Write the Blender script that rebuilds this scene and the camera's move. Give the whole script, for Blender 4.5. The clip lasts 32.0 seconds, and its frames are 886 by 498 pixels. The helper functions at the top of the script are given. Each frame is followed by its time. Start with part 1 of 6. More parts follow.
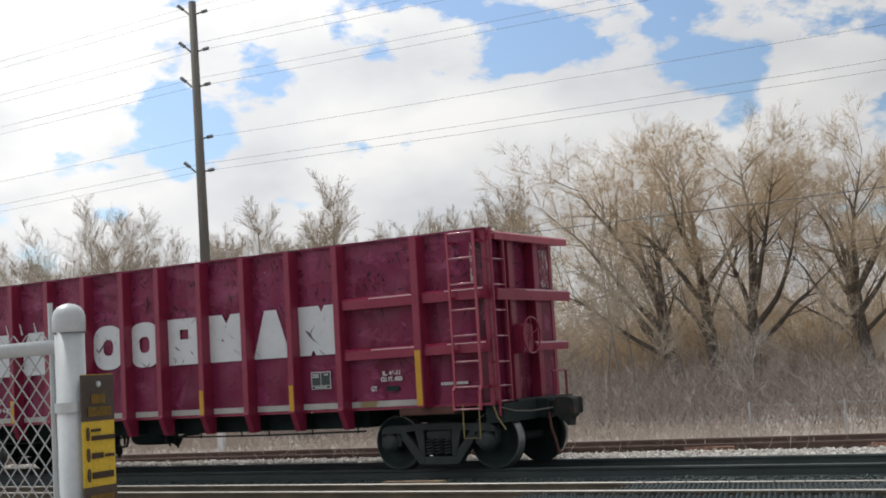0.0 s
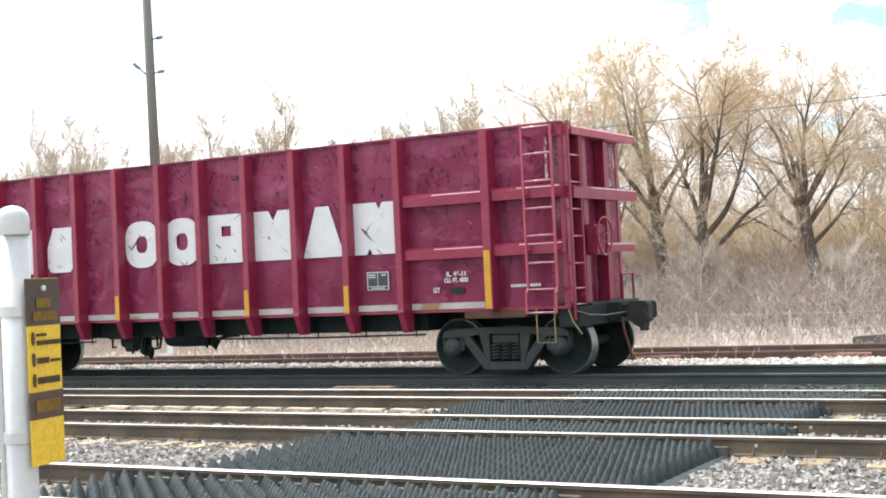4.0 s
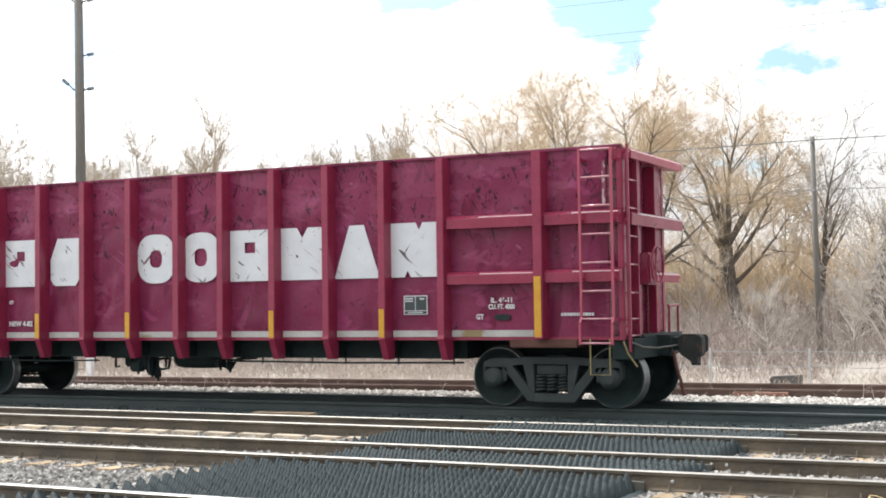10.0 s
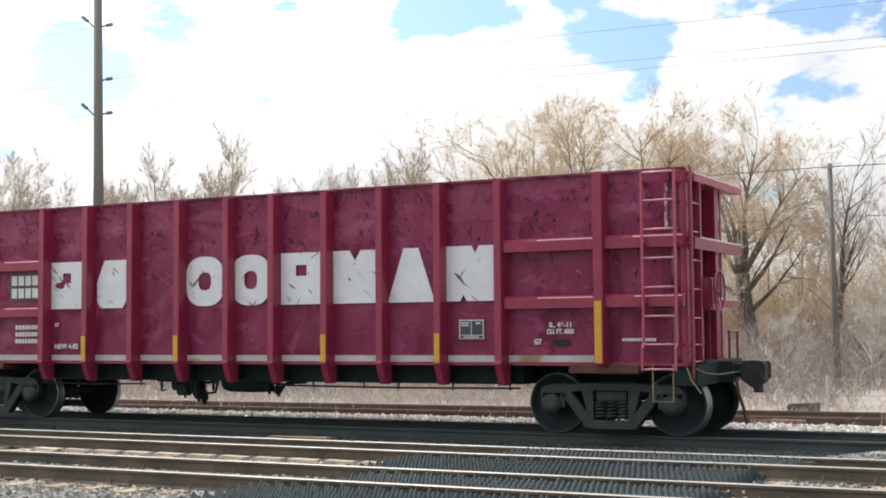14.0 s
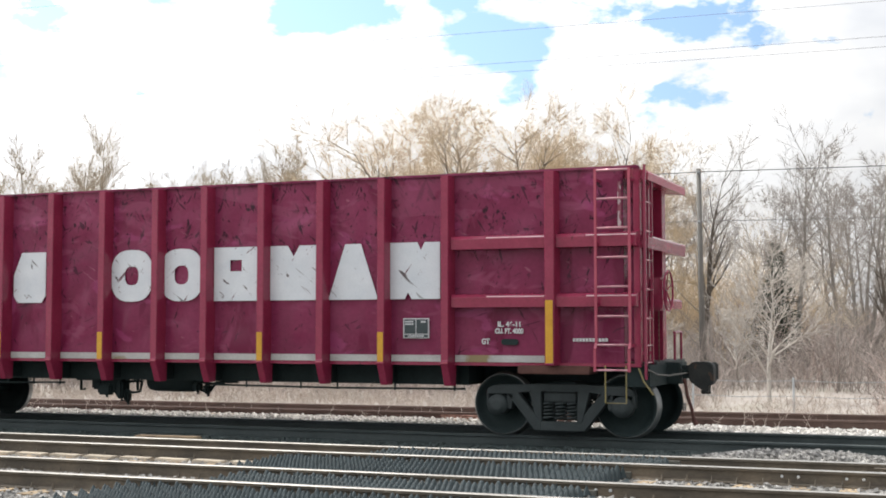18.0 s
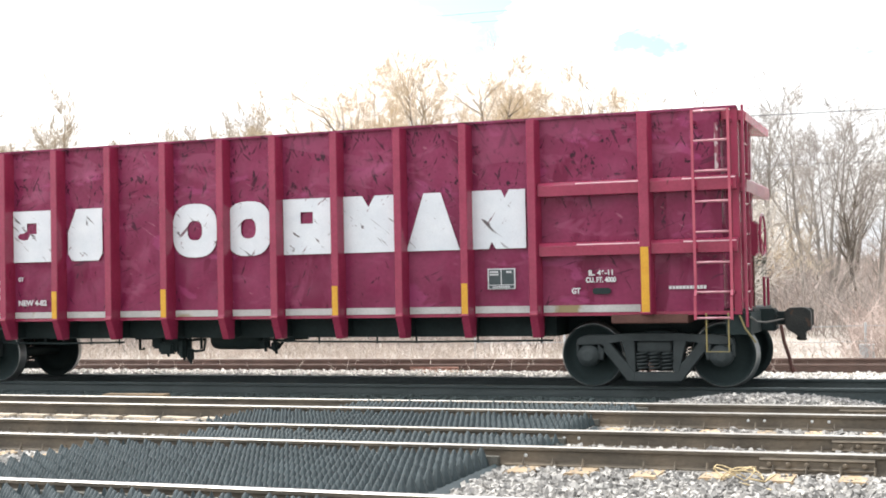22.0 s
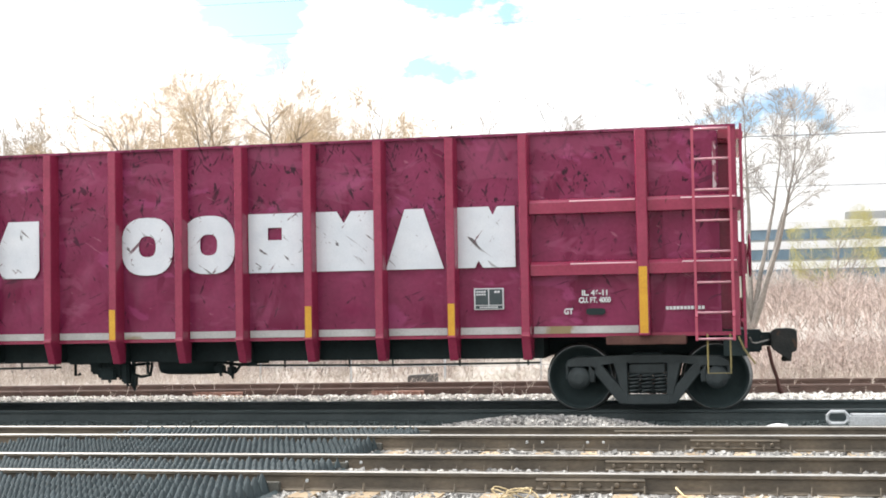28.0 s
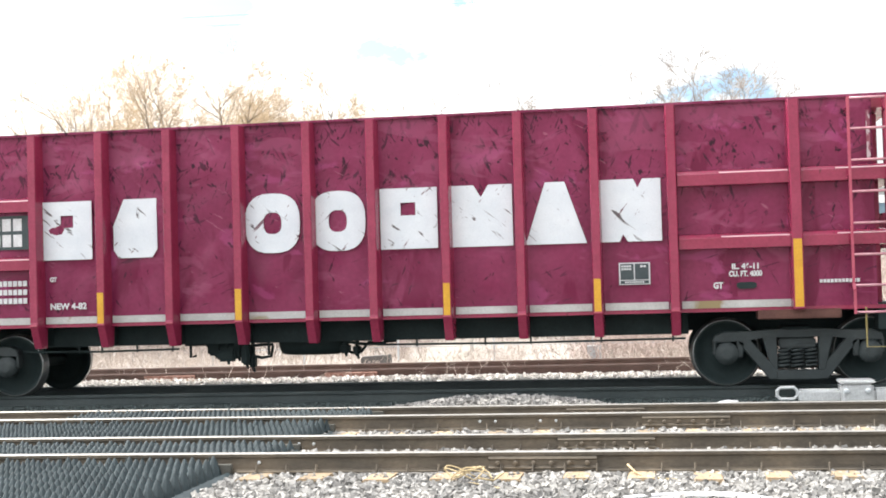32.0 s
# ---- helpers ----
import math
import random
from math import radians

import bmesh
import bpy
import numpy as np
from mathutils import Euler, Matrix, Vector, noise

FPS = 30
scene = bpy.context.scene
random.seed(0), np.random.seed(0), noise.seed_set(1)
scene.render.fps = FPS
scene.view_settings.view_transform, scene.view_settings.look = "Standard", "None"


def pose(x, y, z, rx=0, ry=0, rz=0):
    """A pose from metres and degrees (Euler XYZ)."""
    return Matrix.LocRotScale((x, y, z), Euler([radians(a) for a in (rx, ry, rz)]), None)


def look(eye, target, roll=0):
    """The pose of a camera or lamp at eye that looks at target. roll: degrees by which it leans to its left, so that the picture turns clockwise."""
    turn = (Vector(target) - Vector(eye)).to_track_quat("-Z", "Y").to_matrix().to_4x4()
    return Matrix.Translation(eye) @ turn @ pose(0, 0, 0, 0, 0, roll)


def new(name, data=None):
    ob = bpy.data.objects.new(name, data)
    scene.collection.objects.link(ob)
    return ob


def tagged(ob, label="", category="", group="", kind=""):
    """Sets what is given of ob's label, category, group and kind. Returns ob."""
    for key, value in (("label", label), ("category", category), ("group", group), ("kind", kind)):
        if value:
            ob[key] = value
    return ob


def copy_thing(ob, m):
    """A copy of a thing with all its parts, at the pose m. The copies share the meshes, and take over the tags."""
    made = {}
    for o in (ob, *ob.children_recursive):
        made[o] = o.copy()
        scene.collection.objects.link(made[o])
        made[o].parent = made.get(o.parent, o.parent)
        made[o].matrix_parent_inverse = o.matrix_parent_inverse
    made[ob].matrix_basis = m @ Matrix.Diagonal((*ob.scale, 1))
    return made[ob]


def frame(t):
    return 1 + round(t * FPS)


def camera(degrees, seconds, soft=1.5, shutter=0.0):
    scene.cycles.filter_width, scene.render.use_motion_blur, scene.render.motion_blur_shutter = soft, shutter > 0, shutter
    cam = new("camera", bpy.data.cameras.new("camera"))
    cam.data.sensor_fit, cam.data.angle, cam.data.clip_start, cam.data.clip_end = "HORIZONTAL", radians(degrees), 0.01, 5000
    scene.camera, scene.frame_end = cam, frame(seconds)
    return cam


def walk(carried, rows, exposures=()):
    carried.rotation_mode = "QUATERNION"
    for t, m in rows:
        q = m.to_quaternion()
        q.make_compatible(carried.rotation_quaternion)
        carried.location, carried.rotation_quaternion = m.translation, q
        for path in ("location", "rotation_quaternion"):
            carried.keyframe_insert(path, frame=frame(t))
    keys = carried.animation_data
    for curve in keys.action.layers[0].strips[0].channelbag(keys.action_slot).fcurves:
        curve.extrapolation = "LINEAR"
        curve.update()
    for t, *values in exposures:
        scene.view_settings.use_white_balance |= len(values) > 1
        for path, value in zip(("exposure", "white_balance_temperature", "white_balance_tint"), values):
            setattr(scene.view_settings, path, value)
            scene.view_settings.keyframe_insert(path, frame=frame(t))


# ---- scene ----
# ---- camera and its way ----
cam = camera(36.84, 32.0, soft=1.8)
PATH = [
    (0, look((0.000, -0.056, 1.535), (-9.413, 15.199, 3.162), -3.44)),
    (0.5, look((-0.009, -0.049, 1.538), (-9.319, 15.272, 3.147), -3.59)),
    (1, look((-0.018, -0.042, 1.542), (-9.396, 15.247, 3.059), -3.50)),
    (1.5, look((-0.022, -0.033, 1.543), (-9.689, 15.105, 2.723), -2.94)),
    (2, look((-0.026, -0.023, 1.545), (-9.567, 15.215, 2.421), -2.59)),
    (2.5, look((-0.044, -0.017, 1.539), (-9.470, 15.305, 2.172), -2.24)),
    (3, look((-0.037, -0.014, 1.530), (-9.293, 15.418, 1.967), -2.15)),
    (3.5, look((-0.036, -0.008, 1.542), (-9.132, 15.521, 1.855), -2.52)),
    (5.5, look((-0.023, -0.019, 1.525), (-8.406, 15.899, 2.131), -1.84)),
    (6, look((-0.012, -0.020, 1.534), (-8.239, 15.971, 2.313), -1.28)),
    (6.5, look((-0.007, -0.020, 1.533), (-8.227, 15.973, 2.342), -1.35)),
    (7, look((-0.001, -0.021, 1.531), (-8.167, 16.004, 2.251), -1.36)),
    (7.5, look((-0.015, -0.023, 1.534), (-8.049, 16.072, 2.173), -1.41)),
    (8, look((-0.029, -0.025, 1.537), (-7.902, 16.149, 2.179), -1.56)),
    (8.5, look((-0.019, -0.029, 1.533), (-7.768, 16.205, 2.174), -1.43)),
    (9, look((-0.009, -0.033, 1.529), (-7.719, 16.220, 2.165), -1.13)),
    (9.5, look((-0.012, -0.030, 1.529), (-7.773, 16.198, 2.182), -0.99)),
    (10, look((-0.016, -0.027, 1.529), (-8.079, 16.051, 2.239), -0.89)),
    (10.5, look((-0.014, -0.027, 1.527), (-8.276, 15.942, 2.383), -0.87)),
    (11, look((-0.012, -0.027, 1.524), (-8.280, 15.933, 2.469), -0.90)),
    (11.5, look((-0.010, -0.025, 1.522), (-8.254, 15.942, 2.566), -0.91)),
    (12, look((-0.009, -0.024, 1.521), (-8.210, 15.961, 2.630), -0.77)),
    (12.5, look((-0.012, -0.024, 1.519), (-8.205, 15.966, 2.622), -0.83)),
    (13, look((-0.016, -0.025, 1.517), (-8.215, 15.963, 2.601), -0.62)),
    (13.5, look((-0.018, -0.026, 1.518), (-8.259, 15.941, 2.571), -0.58)),
    (15.5, look((-0.028, -0.050, 1.518), (-8.210, 15.947, 2.604), -0.31)),
    (16, look((-0.020, -0.051, 1.530), (-7.844, 16.128, 2.537), -0.04)),
    (16.5, look((-0.014, -0.037, 1.524), (-7.418, 16.342, 2.478), 0.19)),
    (17, look((-0.007, -0.022, 1.517), (-7.039, 16.521, 2.458), 0.24)),
    (17.5, look((-0.009, -0.012, 1.517), (-6.596, 16.710, 2.507), 0.10)),
    (18, look((-0.011, -0.002, 1.517), (-6.727, 16.666, 2.554), -0.09)),
    (18.5, look((-0.010, 0.007, 1.517), (-6.745, 16.664, 2.595), -0.20)),
    (19, look((-0.010, 0.016, 1.516), (-6.857, 16.627, 2.600), -0.35)),
    (19.5, look((-0.013, 0.018, 1.515), (-6.993, 16.584, 2.422), -0.40)),
    (20, look((-0.016, 0.019, 1.514), (-7.069, 16.564, 2.240), -0.39)),
    (20.5, look((-0.018, 0.021, 1.510), (-6.976, 16.613, 2.061), -0.44)),
    (21, look((-0.020, 0.022, 1.506), (-6.775, 16.701, 1.936), -0.68)),
    (21.5, look((-0.012, 0.026, 1.505), (-6.563, 16.786, 1.936), -0.92)),
    (22, look((-0.005, 0.030, 1.504), (-6.324, 16.879, 1.903), -1.22)),
    (22.5, look((-0.004, 0.039, 1.499), (-6.220, 16.928, 1.823), -1.26)),
    (23, look((-0.002, 0.048, 1.494), (-6.155, 16.962, 1.700), -1.18)),
    (23.5, look((-0.004, 0.043, 1.493), (-6.060, 16.993, 1.650), -1.04)),
    (24, look((-0.007, 0.039, 1.493), (-5.983, 17.017, 1.672), -0.94)),
    (24.5, look((-0.002, 0.046, 1.492), (-5.884, 17.056, 1.696), -0.70)),
    (25, look((0.003, 0.053, 1.492), (-5.418, 17.216, 1.734), -0.52)),
    (25.5, look((0.027, 0.061, 1.498), (-4.846, 17.386, 1.770), -0.43)),
    (26, look((0.052, 0.069, 1.505), (-4.271, 17.540, 1.806), -0.39)),
    (26.5, look((0.059, 0.063, 1.507), (-3.898, 17.617, 1.932), -0.48)),
    (28.5, look((0.056, 0.039, 1.504), (-3.465, 17.678, 2.195), -1.24)),
    (29, look((0.056, 0.033, 1.496), (-3.400, 17.684, 2.203), -1.35)),
    (29.5, look((0.057, 0.038, 1.497), (-3.406, 17.688, 2.194), -1.49)),
    (30, look((0.058, 0.044, 1.497), (-3.356, 17.705, 2.151), -1.61)),
    (30.5, look((0.065, 0.052, 1.494), (-3.229, 17.738, 2.069), -1.64)),
    (31, look((0.072, 0.059, 1.491), (-3.074, 17.775, 1.985), -1.75)),
    (31.5, look((0.073, 0.070, 1.488), (-2.942, 17.811, 1.926), -1.73)),
    (32, look((0.073, 0.081, 1.485), (-2.905, 17.828, 1.889), -1.65)),
]
EXPOSURES = [(0, -1.37), (1.6, -1.37), (2.2, -0.98), (2.9, 0.05), (3.5, 0.02), (5.5, -0.05), (6, -0.33), (7.5, -0.35), (9, -0.22), (10.6, -0.28), (11.6, -0.52), (13, -0.62),
             (16, -0.62), (17, -0.46), (19, -0.56), (20.2, -0.60), (21, 0.10), (22, 0.18), (24, 0.36), (26, 0.38), (29, -0.06), (30, -0.06), (32, 0.30)]
walk(cam, PATH, EXPOSURES)

# ---- sky and sun ----
SUN_EL, SUN_AZ = radians(55), radians(-79)      # azimuth from +y towards +x: along the train, a little behind it
sun_dir = Vector((math.sin(SUN_AZ) * math.cos(SUN_EL), math.cos(SUN_AZ) * math.cos(SUN_EL), math.sin(SUN_EL)))
sun = new("sun", bpy.data.lights.new("sun", "SUN"))
sun.data.energy, sun.data.angle, sun.data.color = 5.0, radians(0.6), (1.0, 0.95, 0.87)
sun.matrix_basis = look(sun_dir * 50, (0, 0, 0))

world = bpy.data.worlds.new("sky")
scene.world = world
world.use_nodes = True
wn, wl = world.node_tree.nodes, world.node_tree.links
wn.clear()
w_out, w_bg = wn.new("ShaderNodeOutputWorld"), wn.new("ShaderNodeBackground")
w_sky = wn.new("ShaderNodeTexSky")
w_sky.sky_type, w_sky.sun_disc, w_sky.sun_elevation, w_sky.sun_rotation = "NISHITA", False, SUN_EL, SUN_AZ
w_tc, w_map = wn.new("ShaderNodeTexCoord"), wn.new("ShaderNodeMapping")
w_map.inputs["Scale"].default_value = (1.0, 1.0, 1.9)
w_map.inputs["Location"].default_value = (0.35, 0.2, 0.1)
w_n1, w_n2 = wn.new("ShaderNodeTexNoise"), wn.new("ShaderNodeTexNoise")
w_n1.inputs["Scale"].default_value, w_n1.inputs["Detail"].default_value, w_n1.inputs["Roughness"].default_value = 9.0, 10.0, 0.60
w_n2.inputs["Scale"].default_value, w_n2.inputs["Detail"].default_value = 7.0, 7.0
w_r1, w_r2 = wn.new("ShaderNodeValToRGB"), wn.new("ShaderNodeValToRGB")
w_r1.color_ramp.elements[0].position, w_r1.color_ramp.elements[1].position = 0.38, 0.47
w_r2.color_ramp.elements[0].position, w_r2.color_ramp.elements[1].position = 0.30, 0.62
w_r2.color_ramp.elements[0].color, w_r2.color_ramp.elements[1].color = (10.6, 11.0, 11.7, 1), (15.8, 15.7, 15.5, 1)
w_mix = wn.new("ShaderNodeMix")
w_mix.data_type = "RGBA"
w_bg.inputs["Strength"].default_value = 0.11
wl.new(w_tc.outputs["Generated"], w_map.inputs["Vector"])
wl.new(w_map.outputs["Vector"], w_n1.inputs["Vector"])
wl.new(w_map.outputs["Vector"], w_n2.inputs["Vector"])
GAPS = [(-0.537, 0.794, 0.286, 1.8), (-0.500, 0.820, 0.278, 1.5), (-0.469, 0.841, 0.268, 1.9), (-0.438, 0.861, 0.259, 1.8), (-0.406, 0.880, 0.246, 1.8), (-0.378, 0.896, 0.233, 1.3), (-0.341, 0.912, 0.229, 2.1), (-0.323, 0.923, 0.207, 1.8), (-0.314, 0.932, 0.180, 1.2), (-0.271, 0.927, 0.260, 1.6), (-0.306, 0.923, 0.233, 1.3), (-0.617, 0.762, 0.195, 1.6), (-0.644, 0.744, 0.178, 1.2), (-0.565, 0.808, 0.166, 0.8), (-0.654, 0.707, 0.269, 1.5), (-0.673, 0.718, 0.179, 1.2), (-0.703, 0.693, 0.164, 1.1)]      # where the blue shows between the clouds: direction, half width in degrees
deepest = None
for gx, gy, gz, gr in GAPS:
    w_dot, w_rng = wn.new("ShaderNodeVectorMath"), wn.new("ShaderNodeMapRange")
    w_dot.operation, w_rng.interpolation_type = "DOT_PRODUCT", "SMOOTHSTEP"
    w_dot.inputs[1].default_value = (gx, gy, gz)
    w_rng.inputs["From Min"].default_value, w_rng.inputs["From Max"].default_value = math.cos(radians(gr * 1.9)), math.cos(radians(gr * 0.25))
    w_rng.inputs["To Max"].default_value = 0.19
    wl.new(w_tc.outputs["Generated"], w_dot.inputs[0])
    wl.new(w_dot.outputs["Value"], w_rng.inputs["Value"])
    if deepest is None:
        deepest = w_rng.outputs["Result"]
    else:
        w_max = wn.new("ShaderNodeMath")
        w_max.operation = "MAXIMUM"
        wl.new(deepest, w_max.inputs[0])
        wl.new(w_rng.outputs["Result"], w_max.inputs[1])
        deepest = w_max.outputs[0]
w_gain, w_sub = wn.new("ShaderNodeMath"), wn.new("ShaderNodeMath")
w_gain.operation, w_gain.inputs[1].default_value, w_gain.inputs[2].default_value = "MULTIPLY_ADD", 1.6, -0.19
w_sub.operation = "SUBTRACT"
wl.new(w_n1.outputs["Fac"], w_gain.inputs[0])
wl.new(w_gain.outputs[0], w_sub.inputs[0])
wl.new(deepest, w_sub.inputs[1])
cover = w_sub.outputs[0]
wl.new(cover, w_r1.inputs["Fac"])
wl.new(w_n2.outputs["Fac"], w_r2.inputs["Fac"])
wl.new(w_r1.outputs["Color"], w_mix.inputs["Factor"])
w_blue = wn.new("ShaderNodeMix")
w_blue.data_type, w_blue.blend_type = "RGBA", "MULTIPLY"
w_blue.inputs["Factor"].default_value = 1.0
w_blue.inputs["B"].default_value = (1.95, 2.08, 2.22, 1)
wl.new(w_sky.outputs["Color"], w_blue.inputs["A"])
wl.new(w_blue.outputs["Result"], w_mix.inputs["A"])
wl.new(w_r2.outputs["Color"], w_mix.inputs["B"])
# sky and clouds grow brighter towards the sun, as thin cloud does
w_sdot, w_srng, w_glow = wn.new("ShaderNodeVectorMath"), wn.new("ShaderNodeMapRange"), wn.new("ShaderNodeVectorMath")
w_sdot.operation, w_glow.operation = "DOT_PRODUCT", "SCALE"
w_sdot.inputs[1].default_value = sun_dir
w_srng.inputs["From Min"].default_value, w_srng.inputs["From Max"].default_value = 0.15, 0.85
w_srng.inputs["To Min"].default_value, w_srng.inputs["To Max"].default_value = 0.66, 2.0
wl.new(w_tc.outputs["Generated"], w_sdot.inputs[0])
wl.new(w_sdot.outputs["Value"], w_srng.inputs["Value"])
wl.new(w_mix.outputs["Result"], w_glow.inputs[0])
wl.new(w_srng.outputs["Result"], w_glow.inputs["Scale"])
wl.new(w_glow.outputs["Vector"], w_bg.inputs["Color"])
wl.new(w_bg.outputs["Background"], w_out.inputs["Surface"])


# ---- materials ----
def surface(name, colours, scale=6.0, rough=0.6, metal=0.0, bump=0.15, fine=60.0, marks=None, stretch=(1, 1, 1), random_value=0.0, island=0.0, grain_k=0.45):
    """Two or three base colours mixed by coarse noise, fine grain and relief; marks: (colour, scale, threshold, stretch)."""
    m = bpy.data.materials.new(name)
    m.use_nodes = True
    n, l = m.node_tree.nodes, m.node_tree.links
    b = n["Principled BSDF"]
    b.inputs["Roughness"].default_value, b.inputs["Metallic"].default_value = rough, metal
    tc, mp = n.new("ShaderNodeTexCoord"), n.new("ShaderNodeMapping")
    mp.inputs["Scale"].default_value = stretch
    l.new(tc.outputs["Object"], mp.inputs["Vector"])
    n1, n2 = n.new("ShaderNodeTexNoise"), n.new("ShaderNodeTexNoise")
    n1.inputs["Scale"].default_value, n1.inputs["Detail"].default_value = scale, 6
    n2.inputs["Scale"].default_value, n2.inputs["Detail"].default_value = fine, 4
    l.new(mp.outputs["Vector"], n1.inputs["Vector"])
    l.new(mp.outputs["Vector"], n2.inputs["Vector"])
    ramp = n.new("ShaderNodeValToRGB")
    els = ramp.color_ramp.elements
    while len(els) < len(colours):
        els.new(0.5)
    for i, c in enumerate(colours):
        els[i].position = 0.3 + 0.4 * i / max(1, len(colours) - 1)
        els[i].color = (*c, 1)
    l.new(n1.outputs["Fac"], ramp.inputs["Fac"])
    grain = n.new("ShaderNodeMix")
    grain.data_type, grain.blend_type = "RGBA", "MULTIPLY"
    grain.inputs["Factor"].default_value = grain_k
    gr = n.new("ShaderNodeValToRGB")
    gr.color_ramp.elements[0].position, gr.color_ramp.elements[1].position = 0.25, 0.7
    gr.color_ramp.elements[0].color, gr.color_ramp.elements[1].color = (0.45, 0.45, 0.45, 1), (1.15, 1.15, 1.15, 1)
    l.new(n2.outputs["Fac"], gr.inputs["Fac"])
    l.new(ramp.outputs["Color"], grain.inputs["A"])
    l.new(gr.outputs["Color"], grain.inputs["B"])
    col = grain.outputs["Result"]
    for mc, ms, mt, mst, *more in marks or ():
        mm, mn, mr, mx = n.new("ShaderNodeMapping"), n.new("ShaderNodeTexNoise"), n.new("ShaderNodeValToRGB"), n.new("ShaderNodeMix")
        mm.inputs["Scale"].default_value = mst
        mn.inputs["Scale"].default_value, mn.inputs["Detail"].default_value, mn.inputs["Distortion"].default_value = ms, 5, 0.6
        mr.color_ramp.elements[0].position, mr.color_ramp.elements[1].position = mt, mt + 0.05
        mx.data_type = "RGBA"
        mx.inputs["B"].default_value = (*mc, 1)
        l.new(tc.outputs["Object"], mm.inputs["Vector"])
        l.new(mm.outputs["Vector"], mn.inputs["Vector"])
        fac = mn.outputs["Fac"]
        if more:      # scuffs gather on the upper half of the sheets, where loads hit them
            sep, rng_, add = n.new("ShaderNodeSeparateXYZ"), n.new("ShaderNodeMapRange"), n.new("ShaderNodeMath")
            rng_.inputs["From Min"].default_value, rng_.inputs["From Max"].default_value = 1.7, 3.1
            rng_.inputs["To Min"].default_value, rng_.inputs["To Max"].default_value = -0.02, more[0]
            l.new(tc.outputs["Object"], sep.inputs["Vector"])
            l.new(sep.outputs["Z"], rng_.inputs["Value"])
            l.new(fac, add.inputs[0])
            l.new(rng_.outputs["Result"], add.inputs[1])
            fac = add.outputs[0]
        l.new(fac, mr.inputs["Fac"])
        l.new(mr.outputs["Color"], mx.inputs["Factor"])
        l.new(col, mx.inputs["A"])
        col = mx.outputs["Result"]
    if random_value or island:
        hsv, mth = n.new("ShaderNodeHueSaturation"), n.new("ShaderNodeMapRange")
        if island:
            src = n.new("ShaderNodeNewGeometry").outputs["Random Per Island"]
        else:
            src = n.new("ShaderNodeObjectInfo").outputs["Random"]
        k = island or random_value
        mth.inputs["To Min"].default_value, mth.inputs["To Max"].default_value = 1 - k, 1 + k
        l.new(src, mth.inputs["Value"])
        l.new(mth.outputs["Result"], hsv.inputs["Value"])
        l.new(col, hsv.inputs["Color"])
        col = hsv.outputs["Color"]
    l.new(col, b.inputs["Base Color"])
    if bump:
        bp = n.new("ShaderNodeBump")
        bp.inputs["Strength"].default_value, bp.inputs["Distance"].default_value = bump, 0.02
        l.new(n2.outputs["Fac"], bp.inputs["Height"])
        l.new(bp.outputs["Normal"], b.inputs["Normal"])
    return m


M_RED = surface("red_paint", [(0.176, 0.0225, 0.066), (0.212, 0.0285, 0.080), (0.248, 0.040, 0.100)], 1.3, 0.27, bump=0.06, fine=18, grain_k=0.25,
                marks=[((0.150, 0.014, 0.050), 1.1, 0.57, (1.6, 1, 0.6)), ((0.27, 0.045, 0.125), 1.5, 0.60, (0.9, 1, 1.4))])


def scuff_or_sheen(m, shift, size, cut, low, bias, colour, tilt, strength):
    """Short slanting slashes, or broad pale patches as painted sheen; size: (length, width) in metres; bias: how many
    more there are above the height low.
    """
    n, l = m.node_tree.nodes, m.node_tree.links
    b = n["Principled BSDF"]
    tc, mp, line = n.new("ShaderNodeTexCoord"), n.new("ShaderNodeMapping"), n.new("ShaderNodeTexNoise")
    mp.vector_type = "TEXTURE"
    mp.inputs["Location"].default_value = (shift, 0.3 * shift, 0.7 * shift)
    mp.inputs["Rotation"].default_value, mp.inputs["Scale"].default_value = (0, radians(tilt), 0), (size[0], 0.5, size[1])
    line.inputs["Scale"].default_value, line.inputs["Detail"].default_value, line.inputs["Roughness"].default_value, line.inputs["Distortion"].default_value = 1.0, 3, 0.6, 0.5
    l.new(tc.outputs["Object"], mp.inputs["Vector"])
    l.new(mp.outputs["Vector"], line.inputs["Vector"])
    sep, high, add, a, mx = n.new("ShaderNodeSeparateXYZ"), n.new("ShaderNodeMapRange"), n.new("ShaderNodeMath"), n.new("ShaderNodeMapRange"), n.new("ShaderNodeMix")
    l.new(tc.outputs["Object"], sep.inputs["Vector"])
    high.inputs["From Min"].default_value, high.inputs["From Max"].default_value = low, low + 0.8
    high.inputs["To Min"].default_value, high.inputs["To Max"].default_value = 0.0, bias
    l.new(sep.outputs["Z"], high.inputs["Value"])
    l.new(line.outputs["Fac"], add.inputs[0])
    l.new(high.outputs["Result"], add.inputs[1])
    a.inputs["From Min"].default_value, a.inputs["From Max"].default_value, a.inputs["To Max"].default_value = cut, cut + 0.045, strength
    l.new(add.outputs[0], a.inputs["Value"])
    mx.data_type = "RGBA"
    mx.inputs["B"].default_value = (*colour, 1)
    l.new(b.inputs["Base Color"].links[0].from_socket, mx.inputs["A"])
    l.new(a.outputs["Result"], mx.inputs["Factor"])
    l.new(mx.outputs["Result"], b.inputs["Base Color"])


